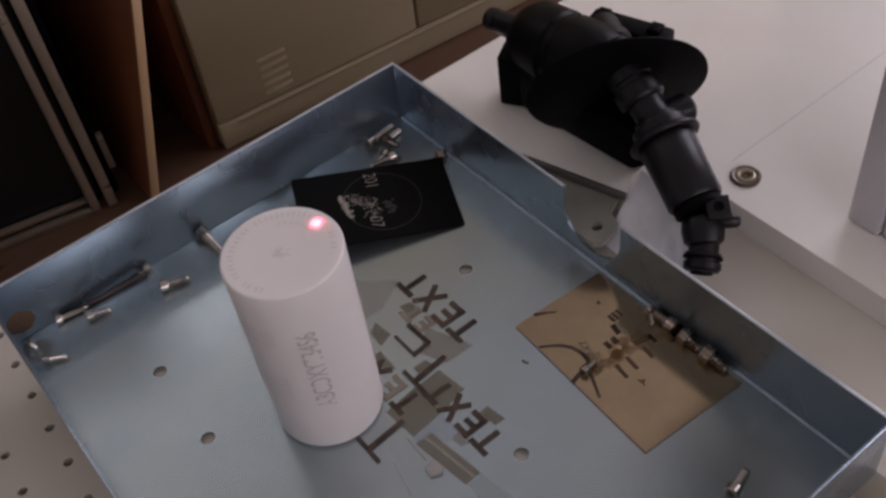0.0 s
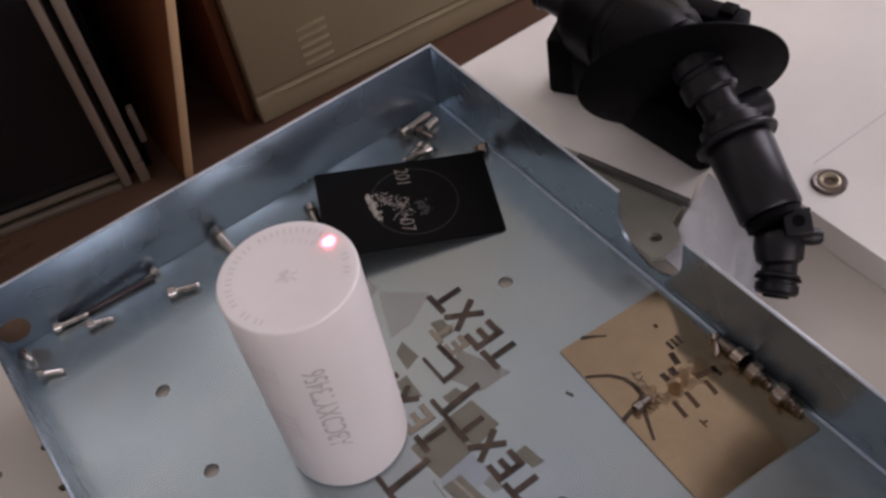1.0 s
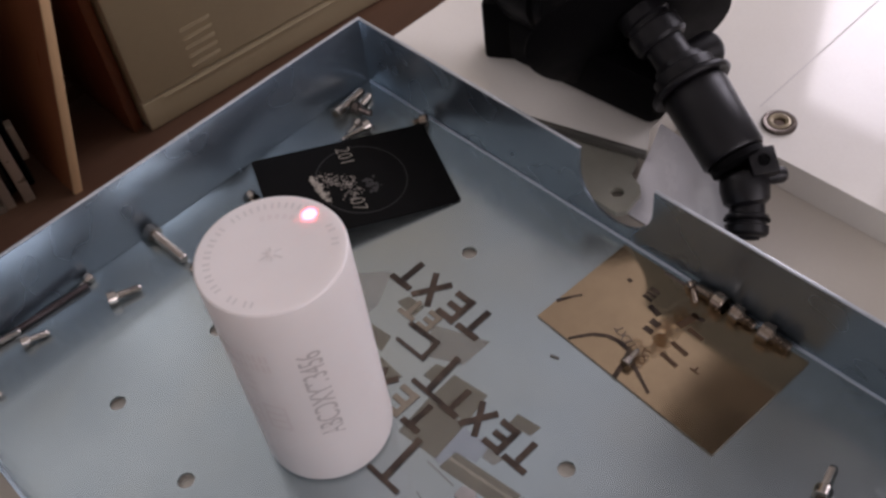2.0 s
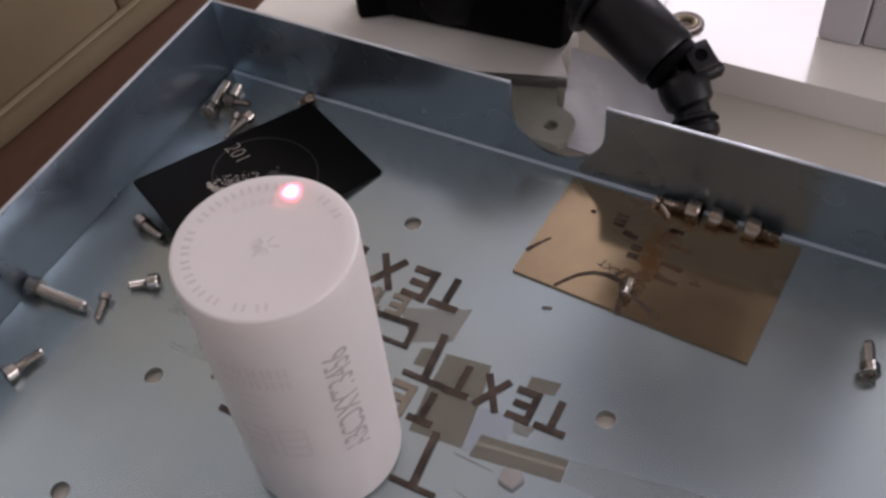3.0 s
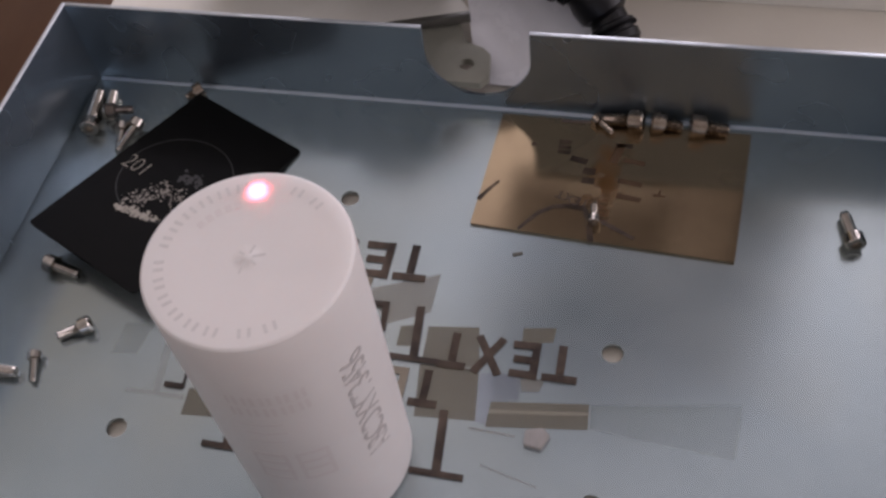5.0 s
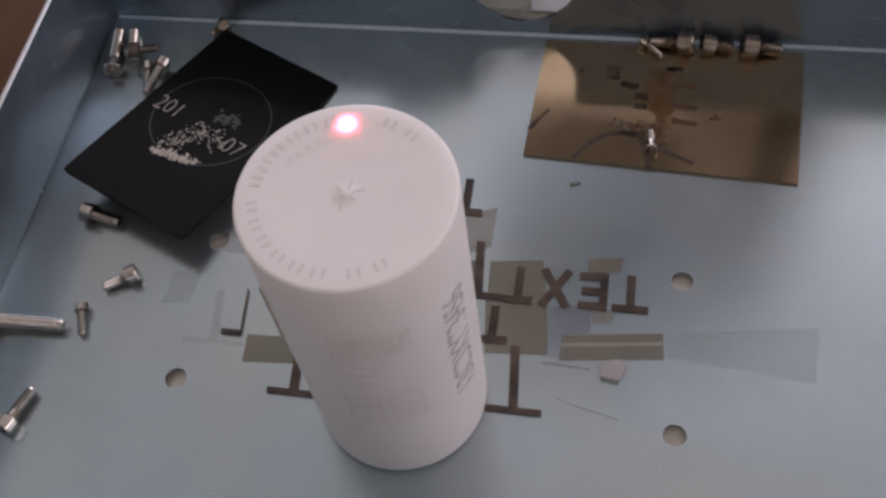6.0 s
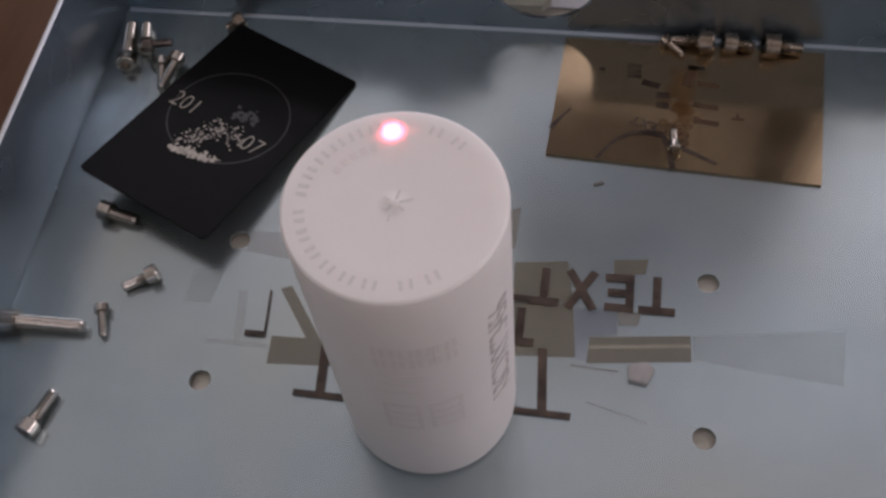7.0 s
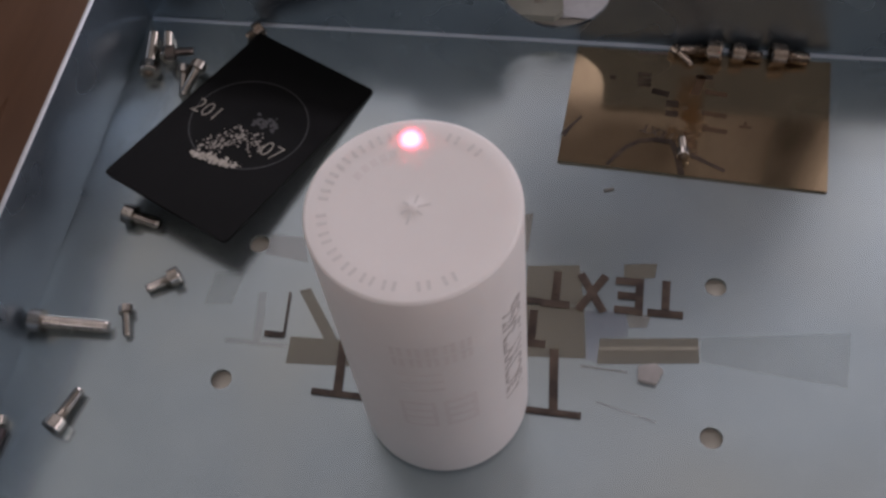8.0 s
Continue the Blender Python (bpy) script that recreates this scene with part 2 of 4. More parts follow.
def extrude(outline, z0, z1, bm=None, holes=()):
    """A flat plate with that outline (and round holes), between two heights."""
    bm = bm or bmesh.new()
    loops = [[bm.verts.new((x, y, z0)) for x, y in o] for o in (outline, *holes)]
    es = [bm.edges.new((l[i], l[(i + 1) % len(l)])) for l in loops for i in range(len(l))]
    fs = [f for f in bmesh.ops.triangle_fill(bm, use_beauty=True, use_dissolve=False, edges=es)["geom"] if isinstance(f, bmesh.types.BMFace)]
    up = bmesh.ops.extrude_face_region(bm, geom=fs)
    bmesh.ops.translate(bm, vec=(0, 0, z1 - z0), verts=[v for v in up["geom"] if isinstance(v, bmesh.types.BMVert)])
    return bm


def ring_points(x, y, r, n=20):
    return [(x + r * math.cos(2 * math.pi * i / n), y + r * math.sin(2 * math.pi * i / n)) for i in range(n)]


def along(a, b):
    """The pose at a whose z axis runs to b."""
    return Matrix.Translation(a) @ (Vector(b) - Vector(a)).to_track_quat("Z", "Y").to_matrix().to_4x4()


# ---- room ----
def wall(name, *ext):
    return solid(name, box(*ext), PLASTER, "plain painted room wall", "wall", kind="structure", smooth=None)


# opening cut only to let the added west fill lamp through
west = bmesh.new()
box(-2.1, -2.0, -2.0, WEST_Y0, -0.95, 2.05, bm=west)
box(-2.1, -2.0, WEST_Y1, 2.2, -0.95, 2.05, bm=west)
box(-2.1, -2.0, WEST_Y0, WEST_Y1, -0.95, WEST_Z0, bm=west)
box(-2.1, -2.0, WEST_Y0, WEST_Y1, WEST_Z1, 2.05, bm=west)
solid("wall_west", west, PLASTER, "plain painted room wall with a high opening added for fill light", "wall", kind="structure", smooth=None)
# this opening only serves the added east fill lamp
east = bmesh.new()
box(2.0, 2.1, -2.0, EAST_Y0, -0.95, 2.05, bm=east)
box(2.0, 2.1, EAST_Y1, 2.2, -0.95, 2.05, bm=east)
box(2.0, 2.1, EAST_Y0, EAST_Y1, -0.95, EAST_Z0, bm=east)
box(2.0, 2.1, EAST_Y0, EAST_Y1, EAST_Z1, 2.05, bm=east)
solid("wall_east", east, PLASTER, "plain painted room wall with an unseen window opening", "wall", kind="structure", smooth=None)
wall("wall_south", -2.1, 2.1, -2.1, -2.0, -0.95, 2.05)
north = bmesh.new()
box(-2.1, WIN_X0, WIN_Y, WIN_Y + 0.12, -0.95, 2.05, bm=north)
box(WIN_X1, 2.1, WIN_Y, WIN_Y + 0.12, -0.95, 2.05, bm=north)
box(WIN_X0, WIN_X1, WIN_Y, WIN_Y + 0.12, -0.95, WIN_Z0, bm=north)
box(WIN_X0, WIN_X1, WIN_Y, WIN_Y + 0.12, WIN_Z1, 2.05, bm=north)
solid("wall_north", north, PLASTER, "plain painted room wall with an unseen window opening", "wall", kind="structure", smooth=None)
solid("floor", box(-2.1, 2.1, -2.1, 2.32, -1.0, -0.95), FLOOR, "dull grey room floor", "floor", kind="structure", smooth=None)
solid("ceiling", box(-2.1, 2.1, -2.1, 2.32, 2.05, 2.1), CEIL, "white painted ceiling", "ceiling", kind="structure", smooth=None)

# ---- desk and the cabinets on it ----
desk = thing("desk", "brown wooden desk under the machine and cabinets", "desk")
part("desktop", box(-1.25, 0.75, -0.75, 1.25, -0.33, -0.30, 0.003), DESK, desk)
for lx in (-1.18, 0.68):
    for ly in (-0.68, 1.18):
        part("leg", box(lx - 0.03, lx + 0.03, ly - 0.03, ly + 0.03, -0.95, -0.33, 0.003), DESK, desk)

cab = thing("metal_cabinet", "olive cream painted metal cabinet standing on the desk", "cabinet", pose(-0.634, 0.178, -0.30, 0, 0, -4.6))
part("body", box(-0.35, -0.003, 0.0, 0.85, 0.0, 0.95, 0.003), OLIVE, cab)
part("door", box(-0.002, 0.008, 0.0, 0.243, 0.036, 0.945, 0.002), OLIVE, cab)
part("door", box(-0.002, 0.008, 0.246, 0.60, 0.036, 0.945, 0.002), OLIVE, cab)
part("base_rail", box(-0.002, 0.007, 0.0, 0.60, 0.001, 0.0335, 0.002), OLIVE, cab)
part("plinth_lip", box(0.0085, 0.0105, 0.022, 0.60, 0.030, 0.0325, 0.0008), OLIVE, cab)
for i in range(5):
    part("louvre", box(0.0075, 0.0083, 0.058, 0.090, 0.045 + i * 0.010, 0.048 + i * 0.010, 0.001), OLIVE, cab)

shelf = thing("wooden_shelf", "dark red-brown wooden shelf unit beside the cabinet", "shelf")
part("side_board", box(-1.0, -0.640, 0.1655, 0.1765, -0.30, 0.45, 0.001), WOOD, shelf)
part("back_board", box(-1.01, -1.001, 0.070, 0.1765, -0.30, 0.45, 0.001), WOOD, shelf)
part("side_board", box(-1.0, -0.70, 0.066, 0.0695, -0.30, 0.45, 0.001), WOOD, shelf)

plank = thing("wooden_board", "red-brown wooden board leaning upright, with a pale front edge", "board", pose(-0.6135, 0.0822, -0.2995, -14.4, 0, 0))
part("board", box(-0.30, -0.0035, 0.0, 0.0080, 0.0, 0.262, 0.001), WOOD, plank)
part("edge_band", box(-0.003, 0.0, -0.0003, 0.0083, 0.0, 0.262, 0.0008), WOOD_EDGE, plank, "pale wooden edge strip")

glass_cab = thing("glass_fronted_cabinet", "dark cabinet with aluminium framed glass doors on the desk", "cabinet", pose(-0.636, 0.062, -0.30, 0, 0, -12))
part("body", box(-0.36, -0.02, -0.60, 0.0, 0.0, 0.85, 0.002), BLACK_MATT, glass_cab)
part("glass", box(-0.019, -0.014, -0.60, -0.02, 0.012, 0.84), DARKGLASS, glass_cab)
part("frame_post", box(-0.013, -0.001, -0.0160, -0.0062, 0.0, 0.85, 0.001), ALU, glass_cab)
part("frame_post", box(-0.013, -0.003, -0.0325, -0.0240, 0.0, 0.85, 0.001), ALU, glass_cab)
part("bottom_rail", box(-0.013, -0.001, -0.60, -0.0330, 0.0, 0.006, 0.001), RAIL, glass_cab)
part("bottom_rail", box(-0.012, -0.004, -0.60, -0.0330, 0.012, 0.0165, 0.001), RAIL, glass_cab)
part("hinge", box(-0.012, 0.0, 0.0005, 0.0065, 0.045, 0.083, 0.001), RAIL, glass_cab)

# ---- machine: base, bed and column ----
BED = -0.030
base = thing("machine_base", "cream enamelled machine base with rows of threaded holes", "machine")
bx = []
for ix in range(-2, 5):
    for iy in range(3):
        bx.append((-0.2402 + 0.0260 * ix - 0.0002 * iy, -0.1020 - 0.0245 * iy - 0.0013 * ix))
holes = [ring_points(x, y, 0.0026, 14) for x, y in bx]
part("bed_plate", extrude([(-0.320, -0.32), (0.55, -0.32), (0.55, 0.72), (-0.2275, 0.72), (-0.2275, -0.0965), (-0.320, -0.0965)], BED - 0.012, BED, holes=holes), BEIGE, base, "beige bed plate with round holes")
part("body", box(-0.2265, 0.545, -0.310, 0.715, -0.30, BED - 0.0125, 0.003), BEIGE, base)
part("side_wing", box(-0.315, -0.2268, -0.310, -0.0990, -0.30, BED - 0.0125, 0.003), BEIGE, base)

step = solid("bed_step", box(-0.2150, 0.52, 0.1558, 0.705, BED + 0.0003, -0.0010, 0.0008), BEIGE, "beige lower step of the machine bed", "machine bed")
table = thing("work_table", "cream glossy raised machine table with a stepped front edge", "machine table")
part("table_top", extrude([(-0.2215, 0.1575), (-0.172, 0.1575), (-0.128, 0.1722), (-0.0705, 0.1890), (-0.0785, 0.2005), (-0.0785, 0.2215), (0.50, 0.2215), (0.50, 0.70), (-0.2215, 0.70)], -0.0007, 0.016), CREAM, table)
part("edge_bar", box(-0.060, 0.0, -0.0030, -0.0004, 0.0124, 0.0164, 0.0004), BARGREY, table, "grey steel edge strip", m=pose(-0.0705, 0.1890, 0, 0, 0, 16.2))

part("panel_joint", box(-0.0496, -0.0490, 0.2440, 0.70, 0.0150, 0.01615), SEAM, table, "fine grey joint between table panels")

ring = thing("grommet", "brass and black ring grommet let into the table", "grommet", pose(-0.0365, 0.2395, 0.016))
part("rim", lathe([(0.0052, 0.0), (0.0078, 0.0), (0.0078, 0.0012), (0.0070, 0.0018), (0.0056, 0.0016), (0.0052, 0.0)], 36), STEEL_DARK, ring)
part("sleeve", lathe([(0.0028, 0.0), (0.0050, 0.0), (0.0050, 0.0018), (0.0040, 0.0022), (0.0028, 0.0014), (0.0028, 0.0)], 36), RINGCREAM, ring)
part("core", lathe([(0.0, 0.0006), (0.0026, 0.0006), (0.0026, 0.0), (0.0, 0.0)], 24), RUST, ring)

column = thing("machine_column", "grey machine column with dark glazed side", "machine column")
part("post", box(0.0165, 0.034, 0.250, 0.275, 0.0162, 0.36, 0.002), PROFILE, column)
part("base_rail", box(0.0345, 0.090, 0.252, 0.272, 0.0162, 0.040, 0.002), PROFILE, column)
part("panel", box(0.0345, 0.090, 0.258, 0.266, 0.0405, 0.36, 0.001), PROFILE, column)
part("glass", box(0.055, 0.078, 0.2565, 0.2575, 0.07, 0.34), DARKGLASS, column)
part("body", box(0.018, 0.090, 0.2755, 0.45, 0.0162, 0.36, 0.002), PROFILE, column)

# head out of view, placed so tray floor and tan sheet reflect something darker
head = thing("unseen_laser_head", "unseen grey laser marking head, added to darken the tray's reflections", "laser head")
part("housing", box(-0.110, 0.088, 0.285, 0.430, 0.3605, 0.480, 0.006), HEADGREY, head)
part("scan_block", box(-0.105, 0.010, 0.252, 0.2845, 0.3650, 0.470, 0.004), HEADGREY, head)
part("lens_ring", lathe([(0.0, 0.0), (0.026, 0.0), (0.028, 0.002), (0.028, 0.0145), (0.0, 0.0145)], 40), BLACK_MATT, head, "round lens holder", m=Matrix.Translation((-0.048, 0.2850, 0.3459)))

bracket = thing("bracket", "grey-green metal mounting tab with one hole", "bracket")
tab = [(-0.150, 0.1560), (-0.078, 0.1545), (-0.0605, 0.1545), (-0.0575, 0.158), (-0.0590, 0.170), (-0.0625, 0.1735), (-0.070, 0.1765), (-0.074, 0.1865), (-0.128, 0.1705), (-0.150, 0.1640)]
part("tab", extrude(tab, 0.0085, 0.0115, holes=[ring_points(-0.0674, 0.1640, 0.0030, 18)]), GREYMETAL, bracket)
part("post", box(-0.120, -0.080, 0.158, 0.1665, -0.0009, 0.0084, 0.001), GREYMETAL, bracket)

# ---- tray ----
TX0, TX1, TY0, TY1, TH, TT = -0.2215, 0.105, -0.0955, 0.1530, 0.0385, 0.0015
HOLES = [(0, 0), (0.0007, 0.0517), (-0.1523, 0.0021), (-0.1520, 0.0530), (-0.1002, 0.1031), (-0.1535, -0.0481), (-0.1032, -0.0493)]
tray = thing("sheet_metal_tray", "blue-grey zinc sheet metal tray with upright sides and drilled floor", "tray")
part("floor_sheet", extrude([(TX0 - TT, TY0 - TT), (TX1 + TT, TY0 - TT), (TX1 + TT, TY1 + TT), (TX0 - TT, TY1 + TT)], -TT, 0.0, holes=[ring_points(x, y, 0.0034, 28) for x, y in HOLES]), ZINC, tray)
part("side", box(TX0 - TT, TX0, TY0 - TT, TY1 + TT, 0.0002, TH, 0.0003), ZINC_SHADED, tray)
part("side", box(TX1, TX1 + TT, TY0 - TT, TY1 + TT, 0.0002, TH, 0.0003), ZINC_SHADED, tray)
part("side", box(TX0, TX1, TY0 - TT, TY0, 0.0002, TH, 0.0003), ZINC_SHADED, tray)
NX, NZ, NR = -0.0602, 0.0262, 0.0197
notch = [(TX0, 0.0002), (TX1, 0.0002), (TX1, TH), (NX + NR, TH)] + [(NX + NR * math.cos(a), NZ - NR * math.sin(a)) for a in [math.pi * i / 24 for i in range(25)]] + [(NX - NR, TH), (TX0, TH)]
part("side", extrude(notch, 0, TT), ZINC_SHADED, tray, "side with a round-bottomed notch", m=Matrix.Translation((0, TY1 + TT, 0)) @ Matrix.Rotation(radians(90), 4, "X"))
part("fold", extrude([(0.0, 0.0), (0.0010, 0.0), (0.0006, 0.0002), (0.0002, 0.0006), (0.0, 0.0010)], 0.0, TX1 - TX0 - 0.002), FOLD, tray, "bright bent fold line", m=Matrix(((0, 0, 1, TX0 + 0.001), (-1, 0, 0, TY1 - 0.0001), (0, 1, 0, 0.0001), (0, 0, 0, 1))))
# pale strips on the top edges stand in for their highlight
part("rim", box(TX0 - TT - 0.0001, TX0 + 0.0001, TY0 - TT, TY1 + TT, TH + 0.0001, TH + 0.0005, 0.0002), RIM, tray, "thin pale strip painting the top edge's highlight")
part("rim", box(TX0 + 0.0002, NX - NR, TY1 - 0.0001, TY1 + TT + 0.0001, TH + 0.0001, TH + 0.0005, 0.0002), RIM, tray, "thin pale strip painting the top edge's highlight")
part("rim", box(NX + NR, TX1, TY1 - 0.0001, TY1 + TT + 0.0001, TH + 0.0001, TH + 0.0005, 0.0002), RIM, tray, "thin pale strip painting the top edge's highlight")
block = solid("support_block", box(-0.19, 0.08, -0.075, 0.135, BED, -0.0027, 0.0010), BEIGE, "beige support block under the tray", "block")
for fx in (-0.205, 0.09):
    for fy in (-0.08, 0.138):
        part("foot", lathe([(0, BED), (0.006, BED), (0.006, -TT), (0, -TT)], 16), STEEL, tray, m=Matrix.Translation((fx, fy, 0)))

# ---- white cylinder ----
CX, CY, CR, CH = -0.0800, 0.0045, 0.0250, 0.1050
can = thing("white_cylinder", "plain white matt cylinder standing upright in the tray, engraved on top", "cylinder", pose(CX, CY, 0))
prof = [(0, 0.0002), (CR - 0.003, 0.0002)] + [(CR - 0.003 + 0.003 * math.sin(a), 0.0032 - 0.003 * math.cos(a)) for a in [math.pi / 2 * i / 6 for i in range(1, 7)]]
prof += [(CR, 0.03), (CR, 0.07)] + [(CR - 0.0009 + 0.0009 * math.cos(a), CH - 0.0009 + 0.0009 * math.sin(a)) for a in [math.pi / 2 * i / 5 for i in range(6)]]
prof += [(CR - 0.004, CH - 0.0003), (0.004, CH - 0.0006), (0.0012, CH - 0.0006), (0.0, CH + 0.0002)]
part("body", lathe(prof, 96), WHITE, can, smooth=40)


def text_mesh(body, size, extrude_by=0.00006, thin=0.0):
    cu = bpy.data.curves.new("lettering", "FONT")
    cu.offset = thin
    cu.body, cu.size, cu.extrude, cu.resolution_u, cu.align_x, cu.align_y = body, size, extrude_by, 4, "CENTER", "CENTER"
    tmp = bpy.data.objects.new("lettering", cu)
    me = bpy.data.meshes.new_from_object(tmp)
    bpy.data.objects.remove(tmp)
    bm = bmesh.new()
    bm.from_mesh(me)
    bpy.data.meshes.remove(me)
    return bm


# serial lettering up the side, bent round the wall
bm = text_mesh("ABCDXYT3456", 0.0120)
xs = [v.co.x for v in bm.verts]
squeeze = 0.050 / (max(xs) - min(xs))
for v in bm.verts:
    a = radians(-22) - v.co.y / CR
    r = CR + 0.00008 + v.co.z
    v.co = (r * math.cos(a), r * math.sin(a), 0.057 + v.co.x * squeeze)
part("side_lettering", bm, PRINT, can, "faint grey lettering running up the side", smooth=None)

MARKS = ((302, 2, 16.0), (265, 6, 14.0), (176, 7, 13.0), (72, 2, 17.0))
# ring of letter-sized plain bars on the top, two to a letter
for start, count, stepd in MARKS:
    for i in range(count):
        a = radians(start - stepd * i)
        bm = bmesh.new()
        for x in (-0.0011, 0.0011):
            box(x - 0.00042, x + 0.00042, -0.0018, 0.0018, 0.0, 0.00005, bm=bm)
        part("mark", bm, PRINT_TOP, can, "faint grey engraved bars", smooth=None, m=Matrix.Translation((0.0212 * math.cos(a), 0.0212 * math.sin(a), CH - 0.00026)) @ Matrix.Rotation(a - math.pi / 2, 4, "Z"))
for i in range(5):
    a = radians(152 - 9 * i)
    part("mark", box(-0.0008, 0.0008, -0.0010, 0.0010, 0.0, 0.00004), PRINT_FAINT, can, "very faint engraved bar", smooth=None, m=Matrix.Translation((0.0158 * math.cos(a), 0.0158 * math.sin(a), CH - 0.00040)) @ Matrix.Rotation(a - math.pi / 2, 4, "Z"))


def stamp_bar(x0, x1, z0, z1):
    """A thin bar printed on the wall, x measured round it from the stamp's middle."""
    bm, n = bmesh.new(), 6
    cols = []
    for i in range(n + 1):
        a = radians(-77) + (x0 + (x1 - x0) * i / n) / CR
        cols.append([bm.verts.new(((CR + d) * math.cos(a), (CR + d) * math.sin(a), z)) for d, z in ((0.00001, z0), (0.00007, z0), (0.00007, z1), (0.00001, z1))])
    for p, q in zip(cols, cols[1:]):
        for k in range(3):
            bm.faces.new((p[k], q[k], q[k + 1], p[k + 1]))
    return part("stamp_bar", bm, PRINT_FAINT, can, "very faint pinkish printed bar", smooth=None)


# faint stamp on the wall: two rows of characters over a block of lines
for z0, z1 in ((0.0795, 0.0835), (0.0740, 0.0780)):
    for k in range(5):
        x = -0.0095 + 0.0042 * k
        stamp_bar(x, x + 0.0010, z0, z1)
        stamp_bar(x + 0.0018, x + 0.0029, z0, z1)
for z in (0.0690, 0.0645, 0.0600):
    stamp_bar(-0.0090, 0.0020, z, z + 0.0007)
for z0, z1 in ((0.0515, 0.0530), (0.0470, 0.0485), (0.0425, 0.0440), (0.0375, 0.0392)):
    stamp_bar(-0.0105, -0.0012, z0, z1)
    stamp_bar(0.0010, 0.0100, z0, z1)
for x in (-0.0105, -0.0022, 0.0010, 0.0088):
    stamp_bar(x, x + 0.0012, 0.0392, 0.0515)


for a, r0, r1 in ((20, 0.0010, 0.0042), (78, 0.0012, 0.0036), (150, 0.0010, 0.0028), (215, 0.0014, 0.0030), (262, 0.0012, 0.0046), (325, 0.0012, 0.0030)):
    bm = box(r0, r1, -0.00028, 0.00028, 0.0, 0.00006)
    part("centre_scratch", bm, PRINT_TOP, can, "faint grey scratch", smooth=None, m=Matrix.Translation((0, 0, CH - 0.00058)) @ Matrix.Rotation(radians(a), 4, "Z"))


# ---- cap screws ----
def cap_screw(head, tip, d=0.004, material=STEEL, label="shiny nickel socket head cap screw lying in the tray", lift=0.0):
    """A socket head screw lying on the sheet, its head's outer end and its tip given in plan."""
    rh, hl = d * 0.86, d
    a, b = Vector((head[0], head[1], rh + lift)), Vector((tip[0], tip[1], d / 2 + 0.0001 + lift))
    length = (b - a).length
    ob = thing("cap_screw", label, "screw", along(a, b), "loose screws")
    rs = d * 0.42
    hp = [(0, d * 0.5), (rs, d * 0.5), (rs, 0.0), (rh - 0.0004, 0.0), (rh, 0.0004), (rh, hl), (d * 0.5, hl), (0, hl)]
    part("head", lathe(hp, 24), material, ob)
    sp, z = [(0, hl + 0.0001), (d / 2, hl + 0.0001)], hl + 0.0006
    while z < length - 0.0008:
        sp += [(d / 2, z), (d / 2 - 0.0003, z + 0.00035)]
        z += 0.0007
    sp += [(d / 2 - 0.0004, length), (0, length)]
    part("shank", lathe(sp, 16), material, ob)
    return ob


S = STEEL_DARK
cap_screw((-0.2200, 0.0140), (-0.1935, 0.0150), 0.0046)
cap_screw((-0.1904, 0.0235), (-0.1868, 0.0128), 0.0028)
cap_screw((-0.1750, 0.0368), (-0.1853, 0.0305), 0.0036)
cap_screw((-0.2003, -0.0220), (-0.1958, -0.0075), 0.0040)
cap_screw((-0.2015, 0.0586), (-0.1880, 0.0560), 0.0042)
cap_screw((-0.2118, 0.1215), (-0.2165, 0.1430), 0.0044)
cap_screw((-0.2068, 0.1300), (-0.2110, 0.1440), 0.0038)
cap_screw((-0.2065, 0.1296), (-0.1965, 0.1325), 0.0034, S, "tarnished socket head cap screw lying in the tray", 0.0035)
cap_screw((-0.1992, 0.1262), (-0.1960, 0.1125), 0.0034)
cap_screw((-0.1925, 0.1275), (-0.1955, 0.1120), 0.0036, lift=0.0015)
cap_screw((-0.1735, 0.1490), (-0.1790, 0.1440), 0.0036, STEEL_BROWN, "brownish tarnished screw beside the black card")
cap_screw((-0.0165, 0.1502), (-0.0090, 0.1432), 0.0030, STEEL_BROWN, "brownish tarnished socket head screw against the tray side")
cap_screw((0.0015, 0.1482), (-0.0135, 0.1496), 0.0050, STEEL_BROWN, "brownish tarnished socket head screw against the tray side")
cap_screw((0.0043, 0.1486), (0.0155, 0.1486), 0.0046, STEEL_BROWN, "brownish tarnished socket head screw against the tray side")
cap_screw((0.0182, 0.1480), (0.0318, 0.1484), 0.0052, STEEL_BROWN, "brownish tarnished socket head screw against the tray side")
cap_screw((-0.0112, 0.1000), (-0.0120, 0.1095), 0.0028, lift=0.001)
cap_screw((0.0748, 0.1015), (0.0715, 0.1155), 0.0040)
cap_screw((-0.2191, -0.0740), (-0.2170, -0.0570), 0.0034)
cap_screw((-0.2097, -0.0605), (-0.2062, -0.0488), 0.0034)
cap_screw((-0.2190, -0.0190), (-0.2180, -0.0260), 0.0030)
cap_screw((-0.2158, -0.0915), (-0.2085, -0.0890), 0.0032)
cap_screw((-0.1985, -0.0900), (-0.1935, -0.0790), 0.0032)
solid("steel_rod", lathe([(0, 0), (0.0012, 0), (0.0014, 0.0003), (0.0014, 0.0487), (0.0012, 0.049), (0, 0.049)], 16), ROD, "dark thin steel rod lying along the tray side", "rod", m=along((-0.2195, -0.0720, 0.0016), (-0.2165, -0.0240, 0.0016)))
solid("thin_pin", lathe([(0, 0), (0.0008, 0), (0.0008, 0.011), (0, 0.011)], 12), S, "dark thin steel pin against the tray side", "pin", m=along((-0.0285, 0.1485, 0.0009), (-0.0175, 0.1490, 0.0009)))

